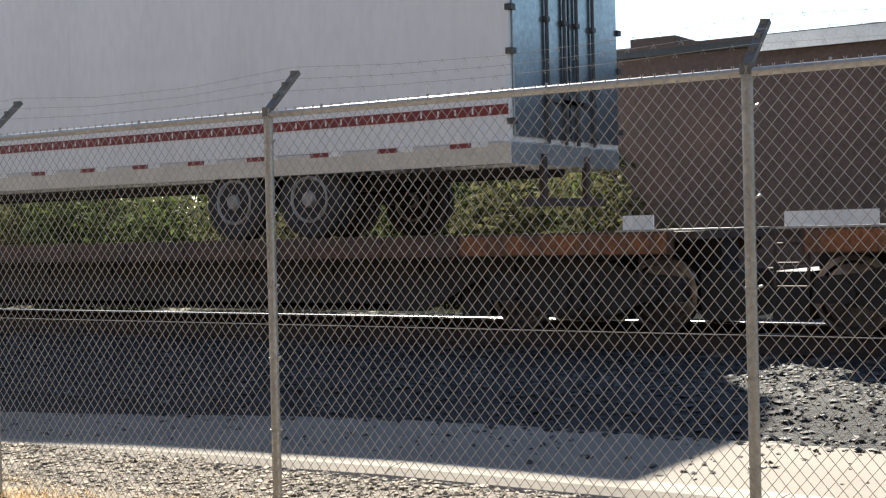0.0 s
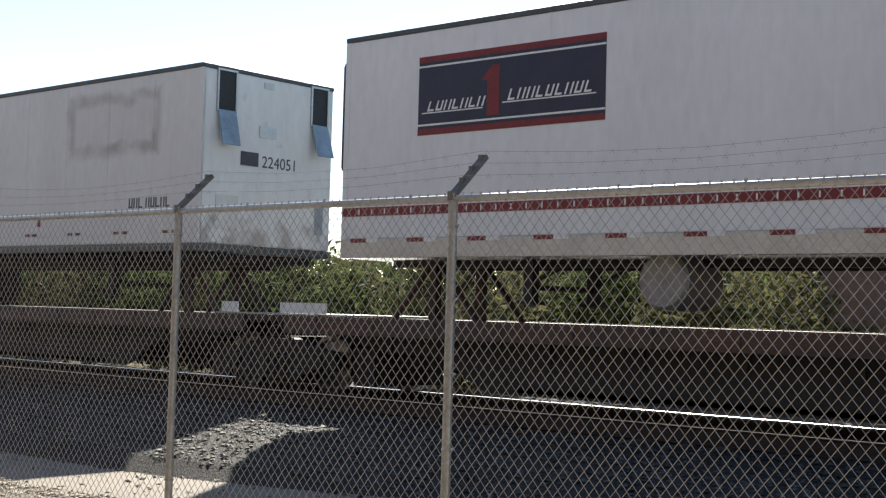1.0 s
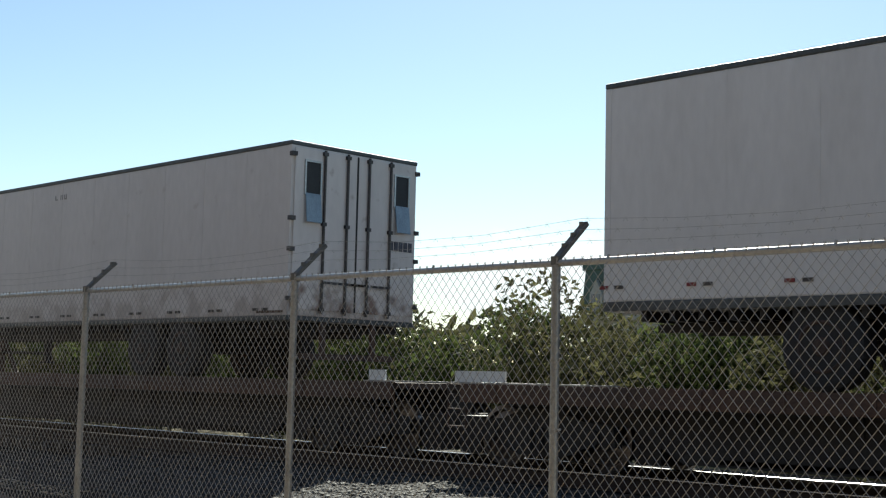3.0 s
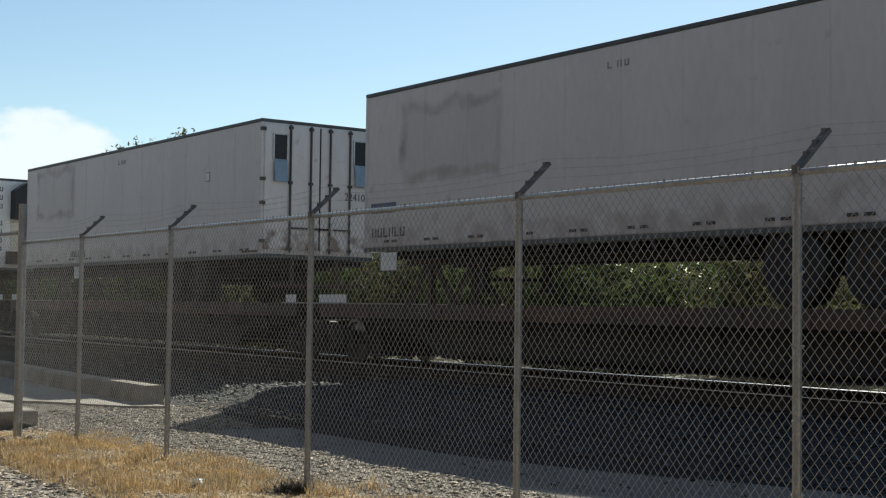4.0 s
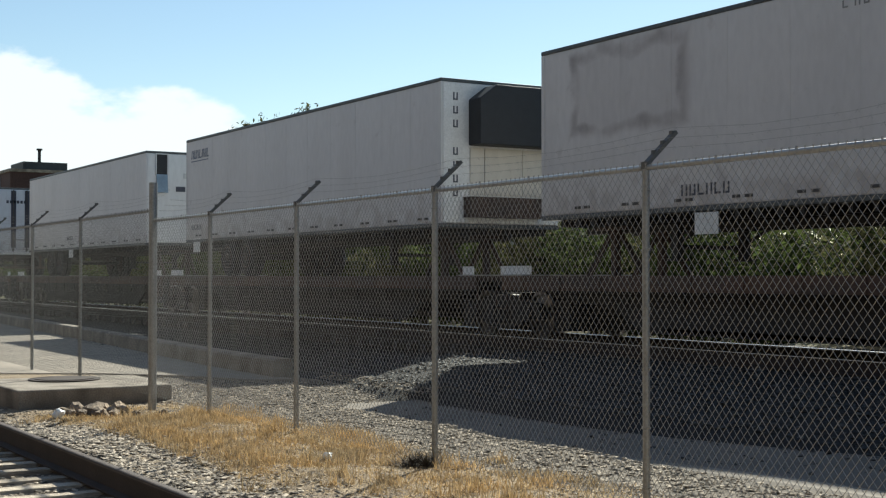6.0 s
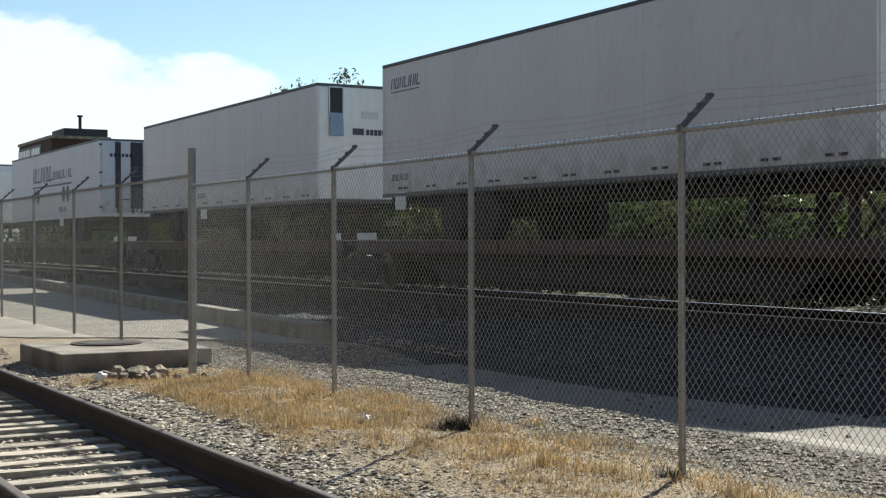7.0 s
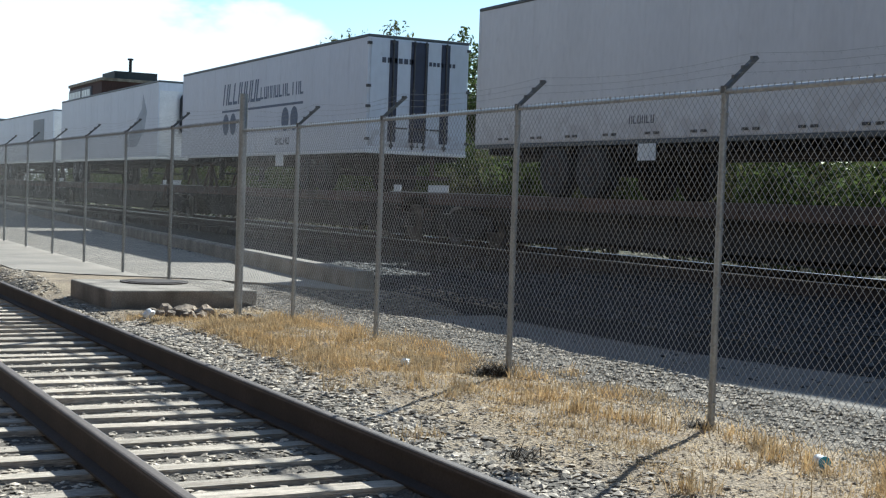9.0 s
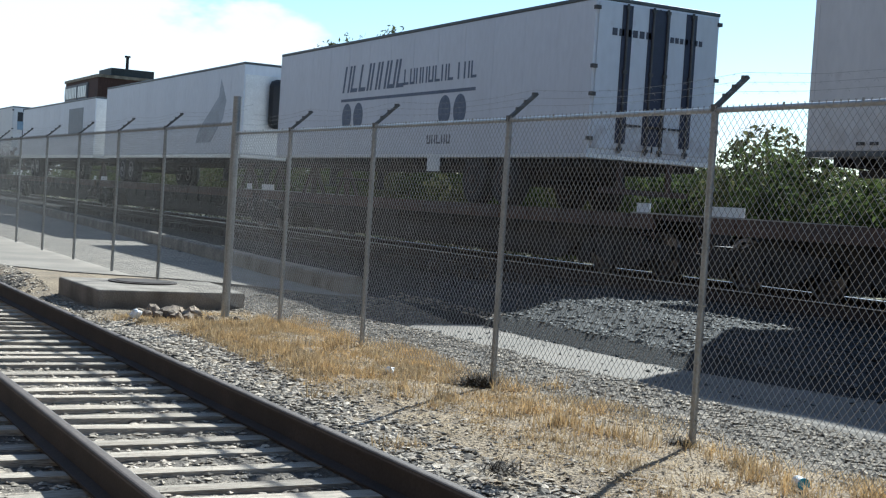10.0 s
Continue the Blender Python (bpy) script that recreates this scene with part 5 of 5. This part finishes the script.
def brick_building():
    b = thing("brick_building", "low dark brown brick building with a flat roof", "building")
    x0, x1, y0, y1, h = -10.9, 30.0, 22.0, 34.0, 4.5
    boxes("wall", [(x0, x1, y0, y0 + 0.4, -0.2, h), (x0, x0 + 0.4, y0 + 0.4, y1, -0.2, h)], M["brick"], b)
    roof = boxes("roof", [(x0 - 0.1, x1, y0 - 0.12, y1, h, h + 0.12)], M["slate"], b)
    boxes("fascia", [(x0 + 3.2, x1, y0 - 0.16, y0 - 0.12, h - 0.10, h + 0.16)], M["alu"], b)
    boxes("roof_unit", [(x0 + 0.3, x0 + 1.2, y0 + 1, y0 + 2.4, h + 0.12, h + 0.5)], M["brick"], roof)
    pieces("brick_course", [(x0 - 0.004, x1, y0 - 0.006, y0, 0.1 + 0.21 * k, 0.29 + 0.21 * k) for k in range(22)], M["brick"], b)


brick_building()


def works_building():
    b = thing("works_building", "dark red brick works building with a white roof sign", "building")
    x0, x1, y0, y1, h = -130.0, -117.0, 27.0, 32.0, 10.4
    boxes("wall", [(x0, x1, y0, y1, -0.2, h)], M["redbrick"], b)
    roof = boxes("roof", [(x0 - 0.12, x1 + 0.12, y0 - 0.12, y1 + 0.12, h, h + 0.25)], M["slab"], b)
    boxes("roof_house", [(-122, -117.5, 28.2, 32, h + 0.25, h + 0.95)], M["slate"], roof)
    bm = bmesh.new()
    rod(bm, (-118, 29.7, h + 0.9), (-118, 29.7, h + 2.0), 0.14, 12)
    rod(bm, (-118, 29.7, h + 2.0), (-118, 29.7, h + 2.15), 0.26, 12)
    part("flue", bm, M["black"], roof)
    boxes("low_wing", [(x0, x1, y1 + 0.3, 38, -0.2, 9.0)], M["redbrick"], b)
    boxes("low_roof", [(x0, x1 + 0.2, y1 + 0.3, 38.2, 9.0, 9.45)], M["slate"], b)
    bm = bmesh.new()
    rod(bm, (-118, 33.6, 9.4), (-118, 33.6, 10.0), 0.22, 10)
    part("roof_vent", bm, M["black"], roof)
    s = boxes("sign", [(-129.7, -124.4, y0 - 0.12, y0, 8.6, 10.1), (-124.1, -120.5, y0 - 0.12, y0, 8.6, 10.1)], mat("sign_board", (0.16, 0.155, 0.17), 0.7), b)
    pieces("letter_bar", [(-129.5 + k * 0.64, -129.1 + k * 0.64, y0 - 0.2, y0 - 0.12, 8.85, 9.85) for k in range(8)] + [(-123.9 + k * 0.68, -123.45 + k * 0.68, y0 - 0.2, y0 - 0.12, 8.85, 9.85) for k in range(5)], M["alu"], s)
    pieces("window", [(x0 + 1 + k * 3.0, x0 + 2.8 + k * 3.0, y0 - 0.06, y0, 3.2, 6.2) for k in range(4)], M["glass"], b)


works_building()


def chimney_house():
    b = thing("chimney_house", "far flat-roofed works with a square pale chimney", "building")
    boxes("wall", [(-112, -99, 70, 78, -0.2, 10.6)], M["stonewall"], b)
    boxes("roof", [(-112.2, -98.8, 69.8, 78.2, 10.6, 10.95)], M["slate"], b)
    bm = bmesh.new()
    box(bm, -106.9, -105.2, 70.5, 72.2, 10.95, 13.0)
    box(bm, -107.0, -105.1, 70.4, 72.3, 13.0, 13.25)
    part("chimney", bm, M["stonewall"], b, "square pale rendered chimney")


chimney_house()


def mansard_building():
    """Long building with a steep slate roof and a row of gabled dormers, seen far off at an angle."""
    b = thing("mansard_building", "far stone building with a steep slate roof and dormers", "building")
    b.matrix_basis = pose(-93, 116, 0, 0, 0, -14)
    D = 14
    boxes("wall", [(0, 62, 0, D, 0, 8.6)], M["stonewall"], b)
    bm = bmesh.new()
    plate(bm, [(-0.5, 8.6), (62, 8.6), (62, 13.0), (0.6, 13.0)], -0.2, D)
    roof = part("roof", bm, M["tealroof"], b)
    boxes("cornice", [(-0.8, 62, -0.6, 0, 8.3, 8.9)], M["stonewall"], b)
    bm = bmesh.new()
    plate(bm, [(-0.4, 8.9), (6.6, 8.9), (6.0, 13.9), (0.4, 13.9)], -0.9, 6)
    box(bm, 0.2, 6.2, -1.2, 6.2, 13.9, 14.5)
    part("corner_tower", bm, M["tealroof"], b)
    for k in range(15):
        x = 1.6 + k * 4.0
        w = 2.2 if k % 2 == 0 else 1.4
        bm = bmesh.new()
        plate(bm, [(x, 8.9), (x + w, 8.9), (x + w, 11.2), (x + w / 2, 12.8 if k % 2 == 0 else 12.2), (x, 11.2)], -1.25, -0.2)
        d = part("dormer", bm, M["stonewall"], b)
        boxes("window", [(x + 0.35, x + w / 2 - 0.1, -1.29, -1.25, 9.2, 11.2), (x + w / 2 + 0.1, x + w - 0.35, -1.29, -1.25, 9.2, 11.2)], M["glass"], d)
    for k in range(15):
        x = 1.4 + k * 4.0
        boxes("window", [(x + 0.5, x + 1.9, -0.05, 0, 4.5, 7.2)], M["glass"], b)


mansard_building()

# ---- small things by the fence ----
def make_can():
    c = thing("paint_can", "small white can with a bright blue end lying in the grass", "can")
    c.matrix_basis = pose(-5.2, 5.02, 0.035, 0, 0, 74) @ Matrix.Diagonal((0.58, 0.36, 0.58, 1))
    bm = bmesh.new()
    lathe(bm, [(0.045, -0.11), (0.056, -0.11), (0.056, -0.10), (0.053, -0.095), (0.053, 0.095), (0.056, 0.10), (0.056, 0.11), (0.045, 0.11)], 24)
    part("body", bm, M["white"], c)
    bm = bmesh.new()
    lathe(bm, [(0.001, -0.114), (0.048, -0.114), (0.0575, -0.118), (0.0575, -0.098)], 24)
    part("lid", bm, M["cyan"], c, "bright blue end")


make_can()


def rock(name, label, x, y, z, s, mm):
    bm = bmesh.new()
    bmesh.ops.create_icosphere(bm, subdivisions=2, radius=1.0)
    o = Vector((x * 3, y * 3, 1))
    for v in bm.verts:
        v.co *= 1 + 0.55 * noise.noise(v.co * 1.3 + o)
        v.co = Vector((v.co.x * s, v.co.y * s * 0.8, v.co.z * s * 0.75))
    ob = new(name, mesh_of(name, bm, mm))
    ob.matrix_basis = pose(x, y, z)
    tagged(ob, label, "rock" if name == "rock" else "litter")


for x, y, s in ((-15.2, 4.4, 0.11), (-15.4, 4.6, 0.085), (-15.0, 4.6, 0.075), (-15.05, 4.25, 0.06), (-15.55, 4.35, 0.09), (-14.6, 4.75, 0.05), (-14.3, 4.95, 0.06), (-15.3, 4.2, 0.05), (-15.25, 4.75, 0.1), (-15.1, 4.45, 0.09), (-15.45, 4.15, 0.07), (-14.8, 4.55, 0.055), (-14.75, 4.4, 0.07), (-15.3, 4.5, 0.1)):
    rock("rock", "brown weathered rock in a small heap", x, y, ground_z(x, y) + 0.03, s * 1.35, M["rubble"])
rock("crumpled_paper", "crumpled white litter beside the rocks", -14.95, 3.98, -0.08, 0.08, M["white"])
rock("paper_scrap", "small white scrap in dry grass", -9.6, 4.65, 0.03, 0.045, M["white"])


def tangle(x, y, s, n):
    """Dead brown weed at the foot of a post."""
    verts, faces = [], []
    for k in range(n):
        a, e = rng.uniform(0, 6.28), rng.uniform(0.05, 1.2)
        l = s * rng.uniform(0.4, 1.0)
        p = Vector((x + rng.normal() * s * 0.3, y + rng.normal() * s * 0.3, 0.0))
        q = p + Vector((math.cos(a) * math.cos(e), math.sin(a) * math.cos(e), math.sin(e) * 0.6)) * l
        r = Vector((-math.sin(a), math.cos(a), 0)) * 0.006
        i = len(verts)
        verts += [tuple(p - r), tuple(p + r), tuple(q)]
        faces.append((i, i + 1, i + 2))
    ob = raw("dead_weed", verts, faces, M["bark"])
    tagged(ob, "dead dark brown weed at a fence post", "weed")


tangle(-9.0, 5.15, 0.26, 420)
tangle(-6.45, 5.2, 0.13, 160)
tangle(-5.9, 3.55, 0.2, 120)


# ---- stones and grass ----
def bed_z(x, y):
    """Height of what loose stones lie on: the pavement's top or the ground."""
    if 6.95 < y < 8.5 and x > -14.2:
        return 0.078 + kerb_drop(x)
    return ground_z(x, y)


def scatter_stones(name, label, regions, material, flat=0.42):
    ico = np.array([(1, 0, 0.1), (0.15, 1, -0.1), (-1, 0.1, 0), (-0.1, -1, 0.1), (0.25, 0.1, 0.8), (-0.2, 0, -0.8)])
    tri = np.array([(0, 1, 4), (1, 2, 4), (2, 3, 4), (3, 0, 4), (1, 0, 5), (2, 1, 5), (3, 2, 5), (0, 3, 5)])
    V, F, n = [], [], 0
    for x0, x1, y0, y1, count, s0, s1, test in regions:
        k = 0
        xs, ys = rng.uniform(x0, x1, count), rng.uniform(y0, y1, count)
        for x, y in zip(xs, ys):
            if test and not test(x, y):
                continue
            s = s0 + (s1 - s0) * rng.uniform() ** 2
            sh = ico * (1 + rng.uniform(-0.35, 0.35, (6, 1))) * (s * rng.uniform(0.7, 1.3, 3)) * np.array([1, 1, flat])
            a = rng.uniform(0, 6.28)
            c, d = math.cos(a), math.sin(a)
            rot = np.stack([sh[:, 0] * c - sh[:, 1] * d, sh[:, 0] * d + sh[:, 1] * c, sh[:, 2] + sh[:, 0] * rng.uniform(-0.25, 0.25)], 1)
            V.append(rot + np.array([x, y, bed_z(x, y) + s * 0.25]))
            F.append(tri + n)
            n += 6
    verts, faces = np.concatenate(V), np.concatenate(F)
    ob = raw(name, verts.tolist(), faces.tolist(), material)
    tagged(ob, label, "gravel", kind="stuff")


scatter_stones("siding_ballast", "grey crushed-stone ballast between and beside the rails", [
    (-22, -2.5, 0.1, 3.75, 26000, 0.009, 0.034, lambda x, y: not (3.1 < y - RAIL_K * x < 3.29 or 1.63 < y - RAIL_K * x < 1.80)),
    (-15, -3, 3.3, 3.85, 6500, 0.009, 0.034, None),
    (-15, -3, 3.85, 4.25, 1300, 0.007, 0.026, None),
    (-2.5, 5, 0.1, 3.75, 9000, 0.009, 0.034, lambda x, y: not (3.1 < y - RAIL_K * x < 3.29 or 1.63 < y - RAIL_K * x < 1.80)),
    (-60, -22, 0.5, 3.7, 4000, 0.018, 0.04, None)], M["stone"])
scatter_stones("fence_gravel", "loose grey gravel along the fence and kerb", [
    (-18, 1.5, 5.65, 6.58, 15000, 0.009, 0.030, None),
    (-18, 1.5, 5.2, 5.9, 4500, 0.007, 0.022, None),
    (-18.6, -14.4, 6.9, 8.6, 3500, 0.012, 0.032, lambda x, y: not (x < -17.5 and y > 7.75)),
    (-18, -9, 6.5, 6.95, 1500, 0.012, 0.026, None),
    (-15, -1, 3.9, 5.4, 5000, 0.004, 0.014, None),
    (-19, -14.5, 3.5, 7.0, 4500, 0.009, 0.024, lambda x, y: not (x < -16.3 and 3.8 < y < 6))], M["kerbstone"])
scatter_stones("soil_crumbs", "brown crumbs of soil and dead stalks among the grass", [
    (-15, 1, 3.75, 5.6, 5200, 0.005, 0.022, lambda x, y: noise.noise((x * 1.1, y * 1.6, 4)) > -0.15)], M["rubble"])
# shoulder stones: shade from bank and deck is put into their colour
scatter_stones("track_ballast", "dark crushed-stone ballast shoulder of the main track, blackened further for shade", [
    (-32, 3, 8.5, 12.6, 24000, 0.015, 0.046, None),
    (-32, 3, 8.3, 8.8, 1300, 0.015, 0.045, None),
    (-14, 3, 7.1, 8.5, 420, 0.012, 0.034, None)], M["shadestone"], 0.5)


def dry_grass():
    """Blades of dead grass in tufts, and loose straw on the soil."""
    V, F, n = [], [], 0
    tufts = []
    for k in range(4600):
        x, y = rng.uniform(-16, 0.5), rng.uniform(3.85, 5.75)
        dense = noise.noise((x * 0.7, y * 1.1, 2)) + (0.28 if -14.6 < x < -9.2 else 0.0) - 0.45 * abs(y - 4.9)
        if dense > -0.34:
            tufts.append((x, y, 0.022 + 0.12 * max(0, dense + 0.2) * rng.uniform(0.5, 1.3)))
    for k in range(150):
        x, y = rng.uniform(-15.5, 0), rng.normal(4.85, 0.4)
        if noise.noise((x * 0.9, y * 1.5, 8)) > -0.1:
            for j in range(4):
                tufts.append((x + rng.normal() * 0.07, y + rng.normal() * 0.07, rng.uniform(0.06, 0.15)))
    for x in (-13.56, -11.38, -8.87, -6.4, -4.26, -1.74):
        for k in range(9):
            tufts.append((x + rng.normal() * 0.22, 5.2 + rng.normal() * 0.2, rng.uniform(0.07, 0.17)))
    for x, y, h in tufts:
        z = ground_z(x, y)
        for b in range(int(rng.uniform(14, 30))):
            a, lean = rng.uniform(0, 6.28), rng.uniform(0.1, 1.1)
            p = np.array([x + rng.normal() * 0.05, y + rng.normal() * 0.05, z - 0.01])
            l = h * rng.uniform(0.5, 1.3)
            q = p + np.array([math.cos(a) * math.sin(lean), math.sin(a) * math.sin(lean), math.cos(lean)]) * l
            r = np.array([-math.sin(a), math.cos(a), 0]) * 0.0032
            m = (p + q) / 2 + np.array([0, 0, l * 0.1])
            V += [p - r, p + r, m + r * 0.8, m - r * 0.8, q]
            F += [(n, n + 1, n + 2, n + 3), (n + 3, n + 2, n + 4)]
            n += 5
    for k in range(16000):
        x, y = rng.uniform(-16, 1), rng.uniform(3.8, 5.7)
        z = ground_z(x, y) + rng.uniform(0.002, 0.02)
        a, l = rng.uniform(0, 6.28), rng.uniform(0.015, 0.06)
        d, r = np.array([math.cos(a), math.sin(a), rng.uniform(-0.2, 0.3)]) * l, np.array([-math.sin(a), math.cos(a), 0]) * 0.003
        p = np.array([x, y, z])
        V += [p - d - r, p - d + r, p + d]
        F.append((n, n + 1, n + 2))
        n += 3
    ob = raw("dry_grass", [tuple(v) for v in V], F, M["straw"])
    tagged(ob, "sparse sun-bleached yellow dry grass", "grass", kind="stuff")


dry_grass()


# ---- what moves ----
def motions():
    for ob, x, y, z in MOVING:
        walk(ob, [(t, pose(x + SPEED * t, y, z)) for t in (0.0, 2.5, 5.0, 7.5, 10.0)])
    turn = math.degrees(SPEED / 0.42)
    for w, x, y, z in WHEELSETS:
        walk(w, [(k / FPS, pose(x, y, z) @ Matrix.Rotation(radians(turn * k / FPS), 4, "Y")) for k in range(0, 10 * FPS + 1)])


motions()
